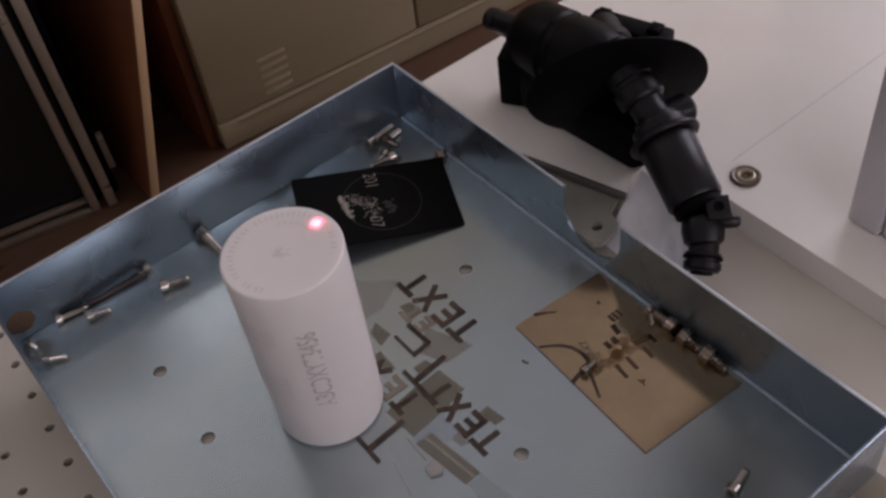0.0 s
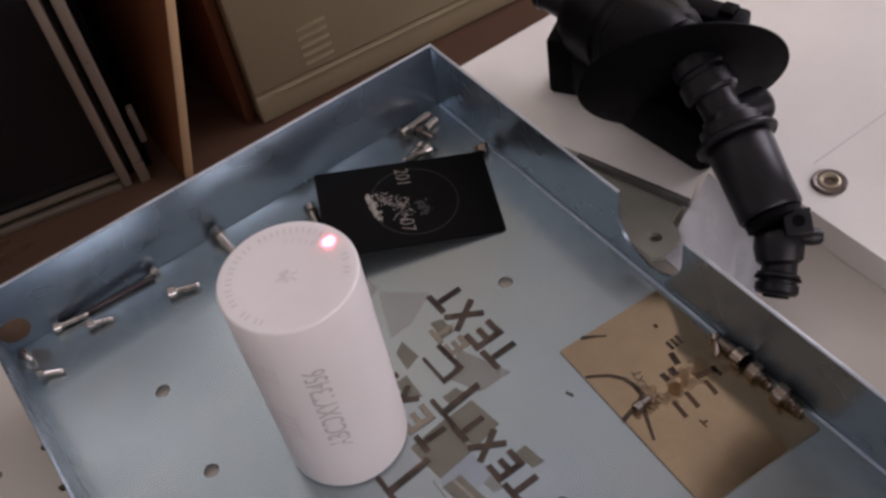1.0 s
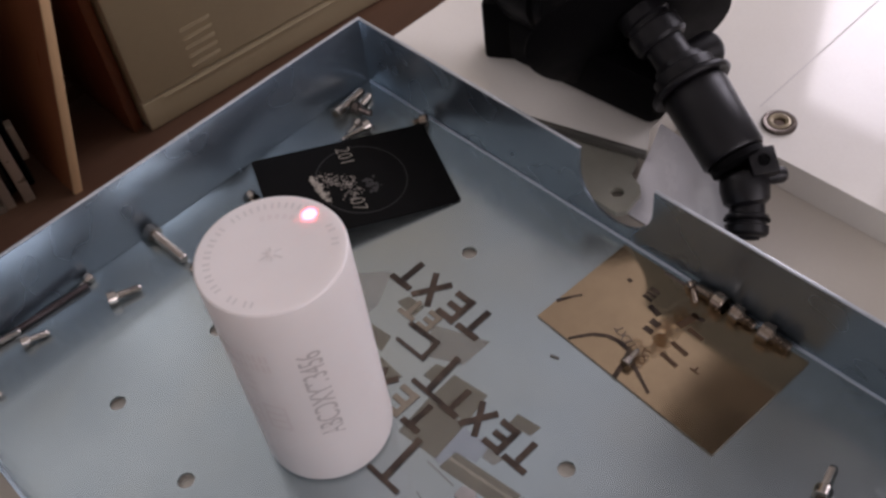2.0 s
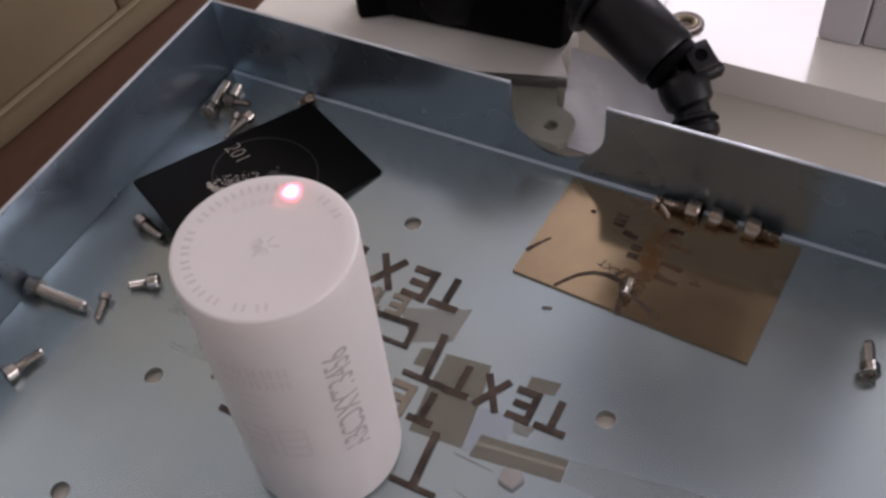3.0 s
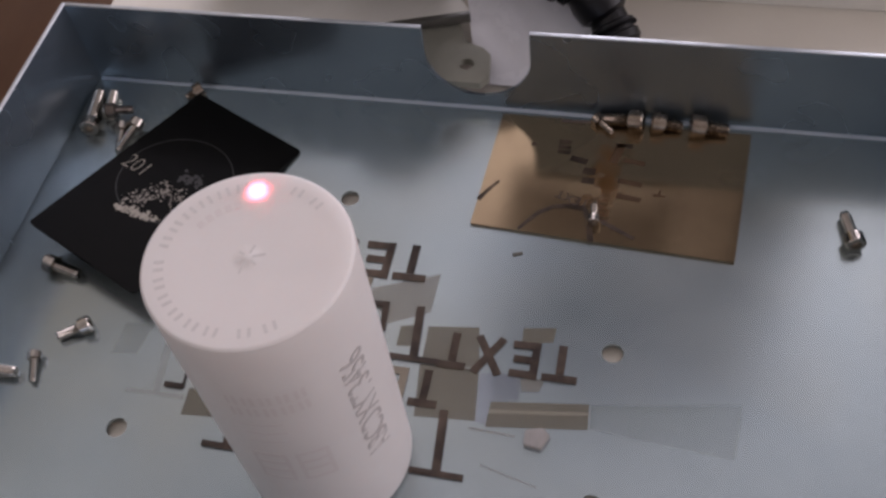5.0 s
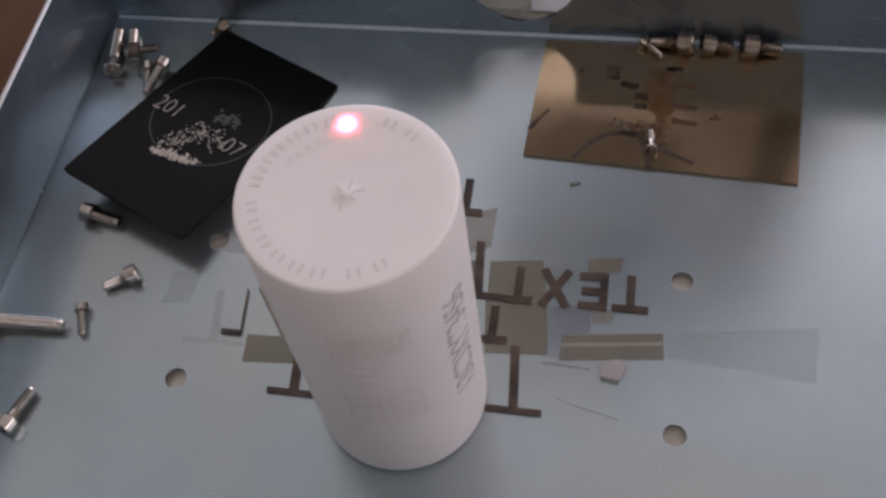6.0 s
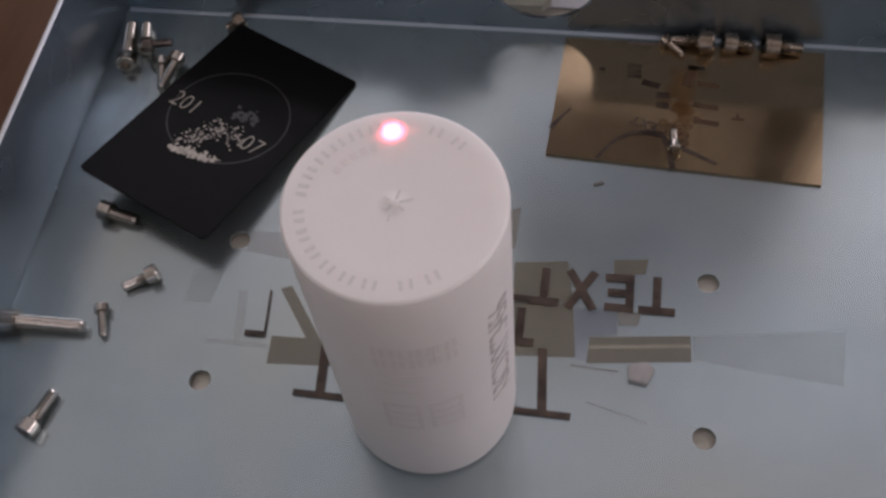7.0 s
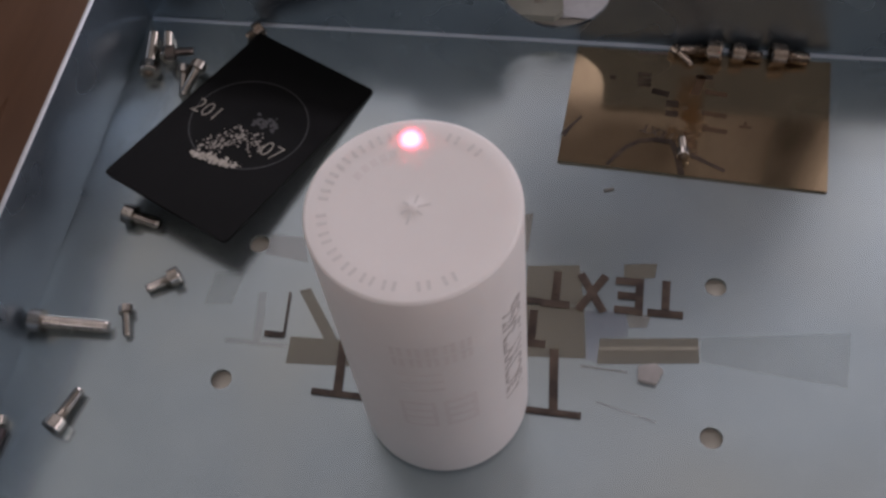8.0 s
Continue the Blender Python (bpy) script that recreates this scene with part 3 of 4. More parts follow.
# ---- black card ----
L, T, R = Vector((-0.2085, 0.0680, 0.0140)), Vector((-0.1735, 0.1455, 0.0032)), Vector((-0.1262, 0.1195, 0.0010))
ex, ey = (T - L), (R - T)
W, D = ex.length, ey.length
ex.normalize()
ez = ex.cross(ey).normalized() * -1
ey = ez.cross(ex)
side = 1 if ey.dot(R - T) > 0 else -1
CARD_M = Matrix((( ex.x, ey.x, ez.x, L.x), (ex.y, ey.y, ez.y, L.y), (ex.z, ey.z, ez.z, L.z), (0, 0, 0, 1)))


def rounded(w, d, r, n=5):
    pts = []
    for cx, cy, a0 in ((w - r, d - r, 0), (r, d - r, 90), (r, r, 180), (w - r, r, 270)):
        pts += [(cx + r * math.cos(radians(a0 + 90 * i / n)), cy + r * math.sin(radians(a0 + 90 * i / n))) for i in range(n + 1)]
    return pts


card = thing("black_metal_card", "black anodised metal card with pale engraved date, propped on screws", "card", CARD_M)
part("sheet", extrude([(x, side * y) for x, y in rounded(W, D, 0.0018)], -0.0009, 0.0), CARD, card)

# ---- tan metal sheet ----
sheet = thing("tan_metal_sheet", "tan stained metal sheet with burnt test marks, flat in the tray", "metal sheet")
part("plate", extrude([(-0.0541, 0.0967), (0.0366, 0.0915), (0.0402, 0.1490), (-0.0512, 0.1500)], 0.0002, 0.0010), TAN, sheet)

# pale date, scratches and a faint ring on the black card
ETCH_MID = mat("soft_etching", (0.30, 0.27, 0.23), 0.5, 0.2, (0.16, 0.14, 0.12), 500, 0.8, 3000)
INV = CARD_M.inverted()


def on_card(x, y):
    p = INV @ Vector((x, y, 0.007))
    return p.x, p.y


def card_text(body, x, y, size):
    bm = text_mesh(body, size, 0.00003, -0.00022)
    for w in bm.verts:
        w.co.x *= 0.78
    u, v = on_card(x, y)
    turn = Matrix(((0, 1, 0, u), (side, 0, 0, v), (0, 0, 1, 0.00008), (0, 0, 0, 1)))
    bmesh.ops.transform(bm, matrix=turn, verts=bm.verts)
    part("date_lettering", bm, ETCH, card, "pale engraved numerals", smooth=None)


card_text("201", -0.1820, 0.1024, 0.0102)
card_text("07", -0.1545, 0.0868, 0.0102)
rng = random.Random(5)


def smear(points, material, label, n, spread, size):
    """Ragged thin flecks scattered along a line on the card."""
    bm = bmesh.new()
    for i in range(n):
        f = rng.random()
        (xa, ya), (xb, yb) = points
        u, v = on_card(xa + (xb - xa) * f + rng.gauss(0, spread), ya + (yb - ya) * f + rng.gauss(0, spread))
        r = size * rng.uniform(0.4, 1.3)
        k = rng.randint(5, 8)
        a0 = rng.random() * 6.28
        z = 0.00003 + 0.00002 * rng.random()
        vs = [bm.verts.new((u + r * rng.uniform(0.4, 1.2) * math.cos(a0 + 6.283 * j / k), v + r * rng.uniform(0.4, 1.2) * math.sin(a0 + 6.283 * j / k), z)) for j in range(k)]
        bm.faces.new(vs)
    part("scratch", bm, material, card, label, smooth=None)


smear(((-0.1812, 0.0812), (-0.1640, 0.0782)), ETCH, "pale scraped patch", 90, 0.0008, 0.0010)
smear(((-0.1790, 0.0850), (-0.1660, 0.0930)), ETCH_MID, "pale scratched patch", 110, 0.0019, 0.0005)
smear(((-0.1700, 0.0950), (-0.1580, 0.0880)), ETCH_MID, "pale scratched patch", 80, 0.0019, 0.0005)
smear(((-0.1640, 0.1020), (-0.1560, 0.0985)), ETCH_DIM, "dim scraped patch", 26, 0.0016, 0.0012)
u, v = on_card(-0.1655, 0.0985)
part("faint_ring", lathe([(0.0212, 0.00001), (0.0216, 0.00001), (0.0216, 0.00004), (0.0212, 0.00004), (0.0212, 0.00001)], 64), ETCH_DIM, card, "faint engraved ring", m=Matrix.Translation((u, v, 0)))


# ---- burnt lettering on the tray floor ----
def stroke(bm, a, b, w, z0=0.00005, z1=0.00018):
    a, b = Vector((*a, 0)), Vector((*b, 0))
    d = (b - a).normalized()
    n = Vector((-d.y, d.x, 0)) * w / 2
    lo = [bm.verts.new((p.x, p.y, z0)) for p in (a + n, a - n, b - n, b + n)]
    hi = [bm.verts.new((p.x, p.y, z1)) for p in (a + n, a - n, b - n, b + n)]
    bm.faces.new(hi)
    for i in range(4):
        bm.faces.new((lo[i], lo[(i + 1) % 4], hi[(i + 1) % 4], hi[i]))


# strokes in a unit cell: x along the reading direction, y from the letter's foot to its head
GLYPHS = {"T": (((0, 0.89), (1, 0.89)), ((0.5, 0.78), (0.5, 0))),
          "E": (((0.12, 0), (0.12, 1)), ((0.24, 0.89), (1, 0.89)), ((0.24, 0.5), (0.9, 0.5)), ((0.24, 0.11), (1, 0.11))),
          "X": (((0.08, 0), (0.92, 1)), ((0.08, 1), (0.92, 0)))}


def burnt_word(cells, w, y_head, y_foot, label, z=0.0):
    word = thing("burnt_lettering", label, "lettering", group="burnt letters in the tray")
    for k, (letter, x_start, x_end, material) in enumerate(cells):
        bm = bmesh.new()
        for j, (p, q) in enumerate(GLYPHS[letter]):
            pts = [(x_start + (x_end - x_start) * s, y_foot + (y_head - y_foot) * t) for s, t in (p, q)]
            stroke(bm, *pts, w, z + 0.00004 * j + 0.00003, z + 0.00016 + 0.00004 * j)
        part("letter", bm, material, word, smooth=None)
    return word


burnt_word([("T", -0.0650, -0.0768, BURN), ("E", -0.0785, -0.0884, BURN), ("X", -0.0920, -0.1035, BURN), ("T", -0.1052, -0.1172, BURN)], 0.0028, 0.0700, 0.0852, "dark brown burnt word TEXT on the tray floor", 0.0003)
burnt_word([("T", -0.0093, -0.0205, BURN), ("E", -0.0222, -0.0310, BURN), ("X", -0.0335, -0.0432, BURN), ("T", -0.0452, -0.0545, BURN)], 0.0026, 0.0385, 0.0520, "dark brown burnt word TEXT with tape residue", 0.0003)
burnt_word([("T", -0.0515, -0.0610, BURN), ("E", -0.0630, -0.0718, BURN_PALE), ("X", -0.0745, -0.0840, BURN), ("T", -0.0865, -0.0960, BURN)], 0.0026, 0.0238, 0.0370, "brown burnt word TEXT beside the white cylinder", 0.0003)
burnt_word([("T", -0.0920, -0.1010, BURN_PALE), ("E", -0.0835, -0.0900, BURN_PALE)], 0.0022, 0.0600, 0.0700, "pale brown faded burnt letters", 0.0002)


def big_letter(strokes, label, material=BURN, w=0.0024, z=0.0006):
    bm = bmesh.new()
    for j, (a, b, f) in enumerate(strokes):
        stroke(bm, a, b, w * f, z + 0.00003 * j, z + 0.00012 + 0.00003 * j)
    return solid("burnt_letter", bm, material, label, "lettering", "burnt letters in the tray", smooth=None)


for x0, x1, y0, y1 in ((-0.0708, -0.0540, 0.0405, 0.0603), (-0.0554, -0.0386, 0.0026, 0.0236), (-0.1224, -0.1058, 0.0012, 0.0215)):
    big_letter([((x0, y0), (x1, y0 - 0.0002), 0.85), (((x0 + x1) / 2 - 0.0001, y0 + 0.0008), ((x0 + x1) / 2 - 0.0016, y1), 1.15)], "large dark brown burnt letter T on the tray floor")
big_letter([((-0.0920, 0.0591), (-0.0752, 0.0597), 0.9), ((-0.0760, 0.0605), (-0.0751, 0.0493), 0.9), ((-0.0745, 0.0501), (-0.0905, 0.0501), 0.6)], "large dark brown burnt three-sided letter")
big_letter([((-0.1421, 0.0194), (-0.1357, 0.0194), 0.8), ((-0.1355, 0.0190), (-0.1369, 0.0351), 0.28)], "thin dark remains of a burnt letter")
big_letter([((-0.1545, 0.0158), (-0.1340, 0.0158), 0.7), ((-0.1440, 0.0166), (-0.1462, 0.0345), 1.2)], "faded pinkish trace of a letter T", TAPE_PINK, 0.0024, 0.0001)

# ---- tape remains ----
def tape(pts, material, label, z):
    return solid("tape_remnant", extrude(pts, z, z + 0.00006), material, label, "tape", "tape remains", smooth=None)


tape([(-0.0348, 0.0291), (-0.0044, 0.0326), (-0.0039, 0.0239), (-0.0351, 0.0203)], TAPE, "yellowed strip of clear tape", 0.00012)
# sheen along the tape, laid on as a paler strip
tape([(-0.0348, 0.0262), (-0.0042, 0.0297), (-0.0040, 0.0284), (-0.0348, 0.0249)], TAPE_SHEEN, "pale lengthwise streak painting the yellowed tape's sheen", 0.00020)
tape([(-0.0037, 0.0325), (0.0416, 0.0393), (0.0398, 0.0205), (-0.0036, 0.0245)], TAPE_DIM, "faded broad strip of clear tape", 0.00008)
tape([(-0.0600, 0.0534), (-0.0432, 0.0553), (-0.0405, 0.0402), (-0.0595, 0.0402)], TAPE, "yellowed patch of clear tape", 0.00006)
tape([(-0.0598, 0.0390), (-0.0405, 0.0400), (-0.0385, 0.0218), (-0.0579, 0.0205)], TAPE, "yellowed patch of clear tape", 0.00006)
tape([(-0.0400, 0.0386), (-0.0272, 0.0399), (-0.0262, 0.0309), (-0.0352, 0.0290), (-0.0351, 0.0212), (-0.0387, 0.0214)], TAPE_CLEAR, "bluish clear patch of tape", 0.00005)
tape([(-0.0287, 0.0571), (-0.0180, 0.0585), (-0.0186, 0.0530), (-0.0285, 0.0515)], TAPE, "small yellowed patch of tape", 0.00005)
tape([(-0.0270, 0.0384), (-0.0192, 0.0392), (-0.0205, 0.0345), (-0.0260, 0.0340)], TAPE_THIN, "small yellowed patch of tape", 0.00014)
tape([(-0.1328, 0.0098), (-0.1060, 0.0115), (-0.1060, 0.0202), (-0.1333, 0.0193)], TAPE, "yellowed strip of clear tape", 0.00012)
tape([(-0.1341, 0.0362), (-0.1306, 0.0377), (-0.1180, 0.0200), (-0.1222, 0.0195)], TAPE, "narrow slanting strip of tape", 0.00005)
tape([(-0.1046, 0.0482), (-0.0931, 0.0493), (-0.0905, 0.0414), (-0.1009, 0.0425)], TAPE, "yellowed patch of tape", 0.00012)
tape([(-0.0885, 0.0395), (-0.0748, 0.0387), (-0.0772, 0.0338), (-0.0880, 0.0330)], TAPE, "yellowed patch of tape", 0.00012)
tape([(-0.1026, 0.0687), (-0.0936, 0.0691), (-0.0935, 0.0624), (-0.1044, 0.0634)], TAPE, "small yellowed patch of tape", 0.00016)
tape([(-0.0692, 0.0522), (-0.0640, 0.0536), (-0.0645, 0.0451), (-0.0692, 0.0448)], TAPE, "small yellowed patch of tape", 0.00005)
tape([(-0.0850, 0.0647), (-0.0741, 0.0690), (-0.0602, 0.0745), (-0.0605, 0.0590), (-0.0737, 0.0527)], TAPE_THIN, "faint tan tape patch", 0.00005)
tape([(-0.1354, 0.0557), (-0.1186, 0.0734), (-0.1096, 0.0567), (-0.1094, 0.0453)], TAPE_PINK, "faint pinkish tape patch", 0.00005)
tape([(-0.1488, 0.0571), (-0.1368, 0.0571), (-0.1336, 0.0473), (-0.1489, 0.0491)], TAPE_PINK, "faint pinkish tape patch", 0.00005)
tape([(-0.1650, 0.0280), (-0.1560, 0.0290), (-0.1540, 0.0420), (-0.1640, 0.0400)], TAPE_DIM, "faded clear tape patch", 0.00005)
tape([(-0.0399, 0.0194), (-0.0256, 0.0187), (-0.0256, 0.0182), (-0.0399, 0.0188)], TAPE_THIN, "thin yellowed sliver of tape", 0.00010)
tape([(-0.0344, 0.0079), (-0.0164, 0.0033), (-0.0164, 0.0028), (-0.0344, 0.0074)], TAPE_PINK, "thin faint sliver of tape", 0.00010)
chip_bm = extrude([(-0.0226, 0.0206), (-0.0172, 0.0220), (-0.0146, 0.0196), (-0.0169, 0.0146), (-0.0224, 0.0155)], 0.0001, 0.0017)
bmesh.ops.bevel(chip_bm, geom=[e for e in chip_bm.edges if e.is_manifold and e.calc_face_angle() > 0.5], offset=0.0003, segments=2, affect="EDGES")
solid("plastic_chip", chip_bm, CHIP, "small clear whitish plastic chip", "chip")
solid("dark_crumb", box(-0.0018, 0.0018, -0.0006, 0.0006, 0.0, 0.0003, 0.0001), BARGREY, "small dark crumb on the tray floor", "crumb", m=pose(-0.0355, 0.0862, 0.0001, 0, 0, 20))

# ---- burnt test marks on the tan sheet ----
ZS = 0.0010


def sheet_marks(name, label, strokes, material=BURN):
    bm = bmesh.new()
    for j, (a, b, w) in enumerate(strokes):
        stroke(bm, a, b, w, ZS + 0.00002, ZS + 0.00010 + 0.00002 * j)
    part(name, bm, material, sheet, label, smooth=None)


def arc(pts, w0, w1):
    n = len(pts) - 1
    return [(pts[i], pts[i + 1], w0 + (w1 - w0) * i / n) for i in range(n)]


sheet_marks("burnt_streak", "dark curved burn streak", arc([(-0.0532, 0.1076), (-0.0520, 0.1098), (-0.0500, 0.1130), (-0.0472, 0.1168)], 0.0018, 0.0005))
sheet_marks("burnt_streak", "dark curved burn streak", arc([(-0.0370, 0.0962), (-0.0345, 0.0998), (-0.0310, 0.1042), (-0.0262, 0.1075), (-0.0210, 0.1085), (-0.0150, 0.1078)], 0.0013, 0.0022))
sheet_marks("burnt_streak", "dark burn streak under a screw", arc([(-0.0150, 0.1078), (-0.0130, 0.1020), (-0.0115, 0.0940)], 0.0020, 0.0024))
sheet_marks("burnt_streak", "dark burn streak", arc([(-0.0105, 0.1040), (-0.0040, 0.1005), (0.0030, 0.0970)], 0.0018, 0.0010))
sheet_marks("burnt_dot", "small dark dot", [((-0.0382, 0.1360), (-0.0362, 0.1356), 0.0016)])
for y in (0.1380, 0.1355, 0.1331):
    sheet_marks("burnt_bar", "short dark bar", [((-0.0282, y + 0.0003), (-0.0235, y), 0.0016)])
sheet_marks("burnt_bar", "dark bar", [((-0.0229, 0.1308), (-0.0168, 0.1292), 0.0026)])
sheet_marks("burnt_bar", "dark block", [((-0.0178, 0.1252), (-0.0134, 0.1249), 0.0030)])
sheet_marks("burnt_bar", "dark block", [((-0.0178, 0.1208), (-0.0134, 0.1205), 0.0026)])
sheet_marks("burnt_bar", "brown slanting bar", [((-0.0050, 0.1395), (-0.0078, 0.1300), 0.0030)], RUST)
sheet_marks("burnt_bar", "brown bar", [((-0.0075, 0.1385), (-0.0015, 0.1385), 0.0020)], BURN)
for xa, xb, y in ((-0.0040, 0.0036, 0.1312), (-0.0050, 0.0034, 0.1214), (-0.0048, 0.0036, 0.1145)):
    sheet_marks("burnt_bar", "reddish brown bar", [((xa, y + 0.0006), (xb, y - 0.0006), 0.0020)], RUST)
sheet_marks("burnt_bar", "small faint mark", [((0.0078, 0.1168), (0.0120, 0.1166), 0.0008), ((0.0098, 0.1168), (0.0100, 0.1190), 0.0008)], RUST)
for body, x, y, size, turn, material in (("TEXT", -0.0200, 0.1118, 0.0052, 160, STEEL_DARK), ("TEXT", -0.0085, 0.1080, 0.0048, 100, RUST)):
    bm = text_mesh(body, size, 0.00004)
    part("small_lettering", bm, material, sheet, "small word TEXT", smooth=None, m=pose(x, y, ZS + 0.00006, 0, 0, turn))
bm = bmesh.new()
for i in range(46):
    f = rng.random()
    x, y, r = -0.0085 + 0.004 * (f - 0.5) + rng.gauss(0, 0.0032), 0.1030 + 0.036 * f + rng.gauss(0, 0.0015), 0.0034 * rng.uniform(0.3, 1)
    k, z = 14, ZS + 0.000004 + 0.0000006 * i
    bm.faces.new([bm.verts.new((x + r * rng.uniform(0.8, 1.1) * math.cos(6.283 * j / k), y + r * rng.uniform(0.8, 1.1) * math.sin(6.283 * j / k), z)) for j in range(k)])
part("rust_bloom", bm, mat("orange_rust", (0.32, 0.155, 0.042), 0.4, 0.4, (0.20, 0.095, 0.03), 120, 0.9, 2000, alpha=0.21), sheet, "orange rust bloom", smooth=None)["kind"] = "stuff"

# ---- white sheet hanging over the table edge ----
bm = bmesh.new()
NU, NV = 18, 14
grid = []
for i in range(NU + 1):
    row = []
    for j in range(NV + 1):
        f, g = i / NU, j / NV
        x = (-0.0745 + 0.0100 * g) * (1 - f) + (-0.0240 + 0.0080 * g) * f
        y = (0.2030 - 0.0380 * g) * (1 - f) + (0.2000 - 0.0365 * g) * f
        z = 0.0185 * (1 - g) ** 1.4 + 0.0004 + 0.0030 * math.sin(7 * f + 2 * g) * (1 - g) * g * 2 + 0.0012 * math.sin(15 * f - 9 * g) * (1 - g) * g * 2 + 0.0025 * max(0, 0.25 - f) * (1 - g)
        row.append(bm.verts.new((x, y, z)))
    grid.append(row)
for i in range(NU):
    for j in range(NV):
        bm.faces.new((grid[i][j], grid[i + 1][j], grid[i + 1][j + 1], grid[i][j + 1]))
up = bmesh.ops.extrude_face_region(bm, geom=bm.faces[:])
bmesh.ops.translate(bm, vec=(0, 0, 0.0005), verts=[v for v in up["geom"] if isinstance(v, bmesh.types.BMVert)])
solid("white_plastic_sheet", bm, PAPER, "glossy white plastic sheet sloping from the table edge", "sheet", smooth=60)

# ---- black jointed stand lying on the table ----
stand = thing("jointed_stand", "black plastic jointed stand with an oval disc, lying on its side", "stand")
A, J, B = Vector((-0.0099, 0.1771, 0.0125)), Vector((-0.0210, 0.1915, 0.0255)), Vector((-0.0280, 0.1935, 0.0320))
C, N, D, F = Vector((-0.0692, 0.2082, 0.0500)), Vector((-0.0990, 0.2140, 0.0660)), Vector((-0.1010, 0.2105, 0.0560)), Vector((-0.1730, 0.2140, 0.0520))


def turned(name, a, b, profile, material=BLACK, n=32, label=""):
    """A turned part from a to b; profile in (radius, share of the length)."""
    a, b = Vector(a), Vector(b)
    ln = (b - a).length
    return part(name, lathe([(r, t * ln) for r, t in profile], n), material, stand, label, m=along(a, b))


def on(p, q, t):
    return p + (q - p) * t


turned("nozzle", A, on(A, J, 0.75), [(0, 0.0), (0.0056, 0.0), (0.0056, 0.02), (0.0078, 0.04), (0.0090, 0.12), (0.0090, 0.30), (0.0080, 0.33), (0.0080, 0.40), (0.0090, 0.43), (0.0088, 0.56), (0.0074, 0.60), (0.0070, 1.0), (0, 1.0)])
turned("nozzle_ring", on(A, J, 0.30), on(A, J, 0.36), [(0, 0), (0.0094, 0), (0.0096, 0.5), (0.0094, 1), (0, 1)], BLACK_MATT)
turned("nozzle_socket", on(A, J, -0.03), on(A, J, 0.01), [(0.0036, 0), (0.0052, 0), (0.0054, 1), (0.0034, 1), (0.0036, 0)], BLACK_MATT)
turned("joint", on(A, J, 0.60), on(J, B, 0.6), [(0, 0), (0.0078, 0.0), (0.0096, 0.12), (0.0104, 0.5), (0.0098, 0.85), (0.0085, 1.0), (0, 1.0)])
NUT = Vector((-0.0195, 0.1962, 0.0350))
nut = part("square_nut", box(-0.0058, 0.0058, -0.0058, 0.0058, -0.0060, 0.0050, 0.0009), BLACK, stand, m=along(NUT, NUT + Vector((0.35, -0.25, 0.9))))
part("nut_socket", lathe([(0, 0), (0.0026, 0), (0.0026, 0.0056), (0.0019, 0.0056), (0.0019, 0.0050), (0, 0.0050)], 18), BLACK_MATT, nut)
turned("wing_knob", NUT + Vector((-0.001, -0.002, -0.006)), NUT + Vector((0.0085, 0.0075, -0.0065)), [(0, 0), (0.0036, 0), (0.0040, 0.6), (0.0034, 0.9), (0.0022, 1), (0, 1)])
turned("barrel_ring", on(B, C, -0.04), on(B, C, 0.06), [(0, 0), (0.0100, 0), (0.0122, 0.2), (0.0122, 0.8), (0.0110, 1), (0, 1)], BLACK_MATT)
turned("barrel", on(B, C, 0.06), on(B, C, 0.80), [(0, 0), (0.0128, 0.0), (0.0138, 0.04), (0.0140, 0.5), (0.0146, 0.95), (0.0138, 1.0), (0, 1.0)])
turned("flange", on(B, C, 0.80), on(B, C, 0.87), [(0, 0), (0.0172, 0), (0.0182, 0.3), (0.0182, 0.7), (0.0172, 1), (0, 1)])
turned("shoulder", on(B, C, 0.87), on(B, C, 1.08), [(0, 0), (0.0140, 0), (0.0140, 0.6), (0.0118, 0.7), (0.0110, 1), (0, 1)])
turned("neck", on(C, N, 0.0), on(C, N, 0.55), [(0, 0), (0.0092, 0), (0.0088, 0.5), (0.0092, 1), (0, 1)])
turned("collar", on(C, N, 0.42), on(C, N, 0.98), [(0, 0), (0.0110, 0), (0.0122, 0.08), (0.0122, 0.45), (0.0102, 0.5), (0.0102, 0.62), (0.0114, 0.66), (0.0112, 0.95), (0.0104, 1), (0, 1)])
turned("side_knob", C + Vector((-0.002, 0.004, 0.001)), C + Vector((0.0015, 0.0205, 0.0015)), [(0, 0), (0.0070, 0), (0.0078, 0.2), (0.0078, 0.9), (0.0066, 1), (0, 1)])
oval = lathe([(0, -0.0012), (0.0455, -0.0012), (0.0470, -0.0004), (0.0470, 0.0004), (0.0455, 0.0012), (0, 0.0012)], 64)
nrm = Vector((-0.80, 0.52, 0.29)).normalized()
flat = Vector((0, 0, 1)).cross(nrm).normalized()
steep = nrm.cross(flat)
part("oval_disc", oval, BLACK_MATT, stand, m=Matrix(((flat.x, steep.x * 0.84, nrm.x, D.x), (flat.y, steep.y * 0.84, nrm.y, D.y), (flat.z, steep.z * 0.84, nrm.z, D.z), (0, 0, 0, 1))))
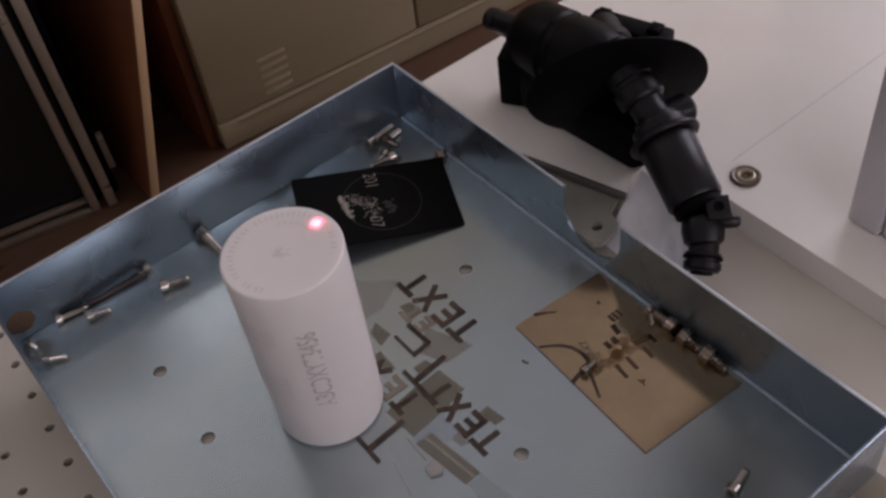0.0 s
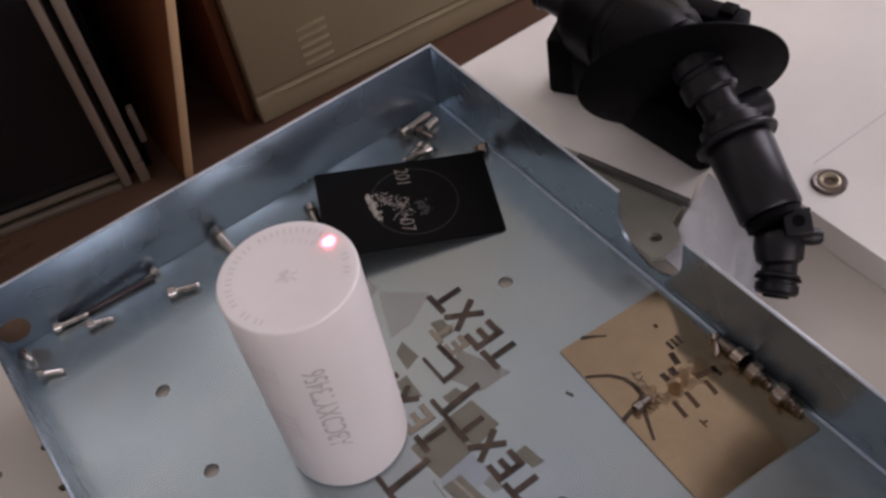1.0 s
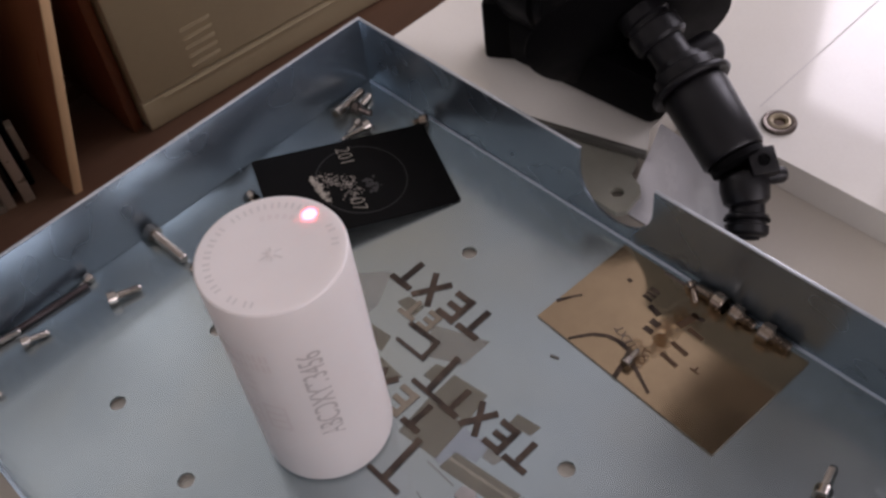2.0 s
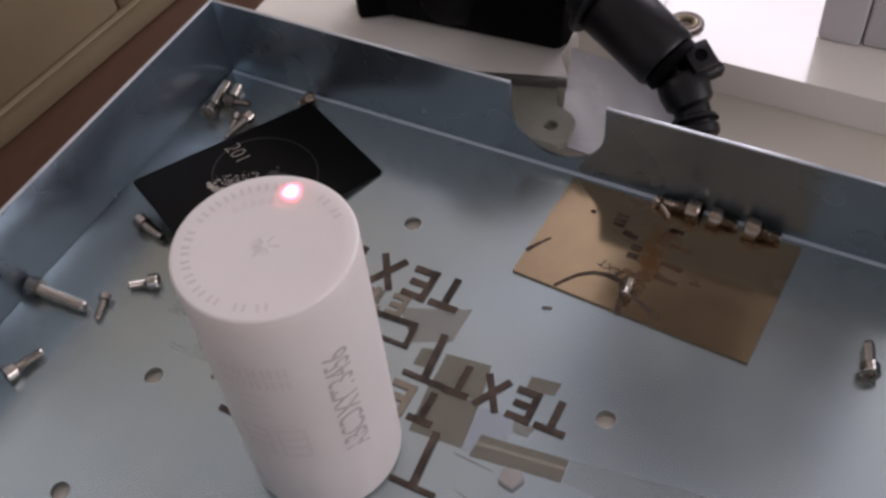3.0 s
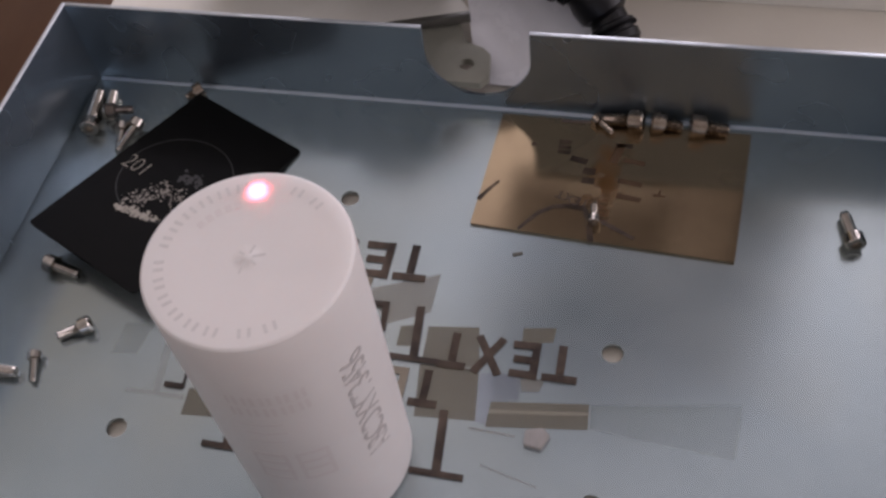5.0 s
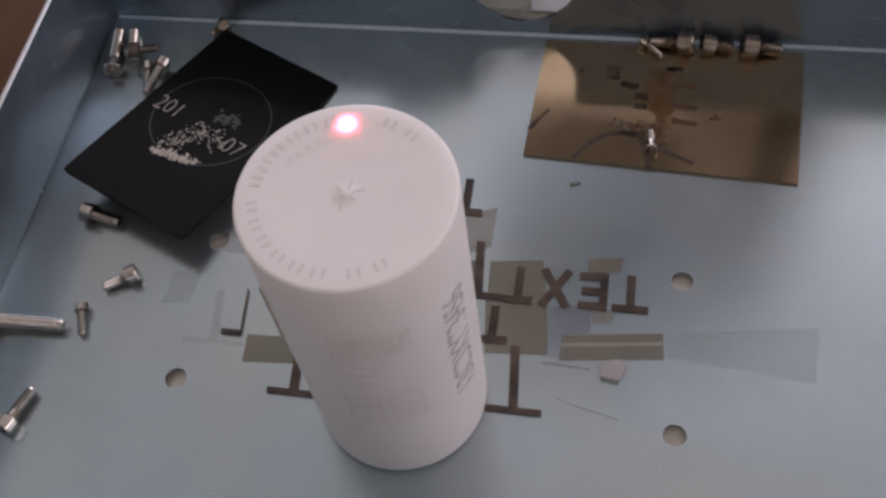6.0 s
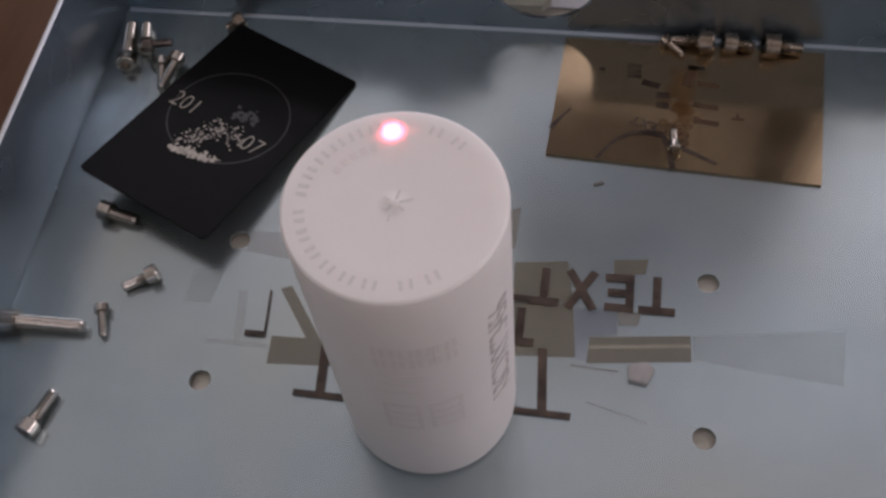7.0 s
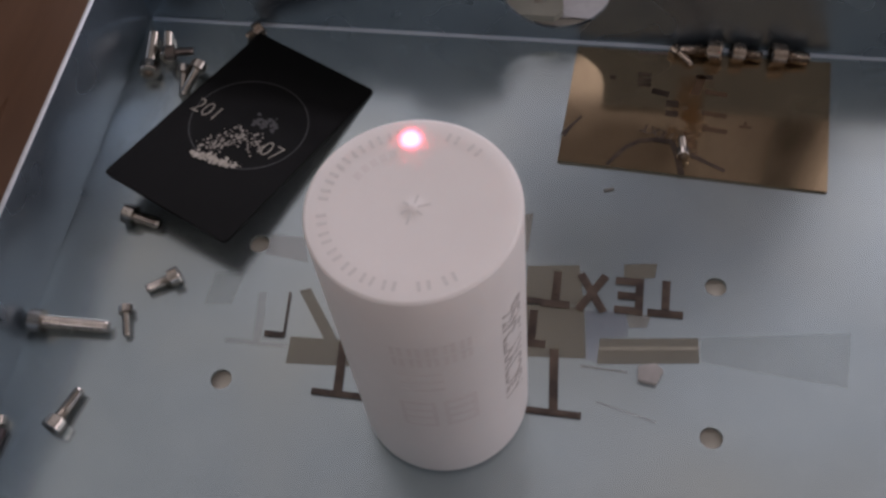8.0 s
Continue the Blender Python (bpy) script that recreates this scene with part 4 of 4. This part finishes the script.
turned("tube", N, Vector((-0.1380, 0.2370, 0.0600)), [(0, 0), (0.0100, 0), (0.0104, 0.25), (0.0094, 0.28), (0.0094, 0.40), (0.0112, 0.44), (0.0112, 0.62), (0.0096, 0.66), (0.0096, 1), (0, 1)])
turned("body", Vector((-0.1120, 0.2170, 0.0560)), F, [(0, 0.0), (0.0190, 0.0), (0.0215, 0.08), (0.0215, 0.45), (0.0200, 0.48), (0.0200, 0.55), (0.0215, 0.58), (0.0210, 0.88), (0.0170, 1.0), (0, 1.0)], BLACK_SOFT)
turned("arm", F + Vector((0.006, 0.001, 0)), Vector((-0.1985, 0.2125, 0.0490)), [(0, 0), (0.0085, 0), (0.0072, 0.6), (0.0062, 1), (0, 1)])
turned("arm_knob", Vector((-0.1980, 0.2125, 0.0490)), Vector((-0.2050, 0.2115, 0.0490)), [(0, 0), (0.0066, 0), (0.0070, 0.4), (0.0062, 0.8), (0.0045, 1), (0, 1)])
clip = part("top_clip", box(-0.0235, 0.0235, -0.007, 0.007, -0.0290, 0.018, 0.002), BLACK_MATT, stand, m=pose(-0.1265, 0.2460, 0.0460, 0, 0, 17))
for tx in (-0.016, 0.015):
    part("tooth", box(tx - 0.0035, tx + 0.0035, -0.004, 0.004, 0.0181, 0.0210, 0.0006), BLACK_MATT, clip)
part("foot_block", box(-0.0110, 0.0110, -0.0085, 0.0085, 0.0162, 0.0500, 0.0025), BLACK_MATT, stand, m=pose(-0.1670, 0.2020, 0, 0, 0, 32))
part("lower_body", box(-0.046, 0.040, -0.014, 0.012, 0.0162, 0.0440, 0.005), BLACK_MATT, stand, m=pose(-0.1180, 0.2120, 0, 0, 0, 4))
part("support_foot", box(-0.021, 0.019, -0.008, 0.008, 0.0162, 0.0430, 0.003), BLACK_MATT, stand, m=pose(-0.0970, 0.2105, 0, 0, 0, 8))

# brown stain in the tray corner
solid("rust_stain", lathe([(0, 0), (0.0072, 0), (0.0062, 0.0003), (0, 0.0004)], 24), RUST, "round brown rust stain on the tray side", "stain", m=Matrix.Translation((TX0 + 0.0001, -0.0882, 0.0120)) @ Matrix.Rotation(radians(90), 4, "Y"))
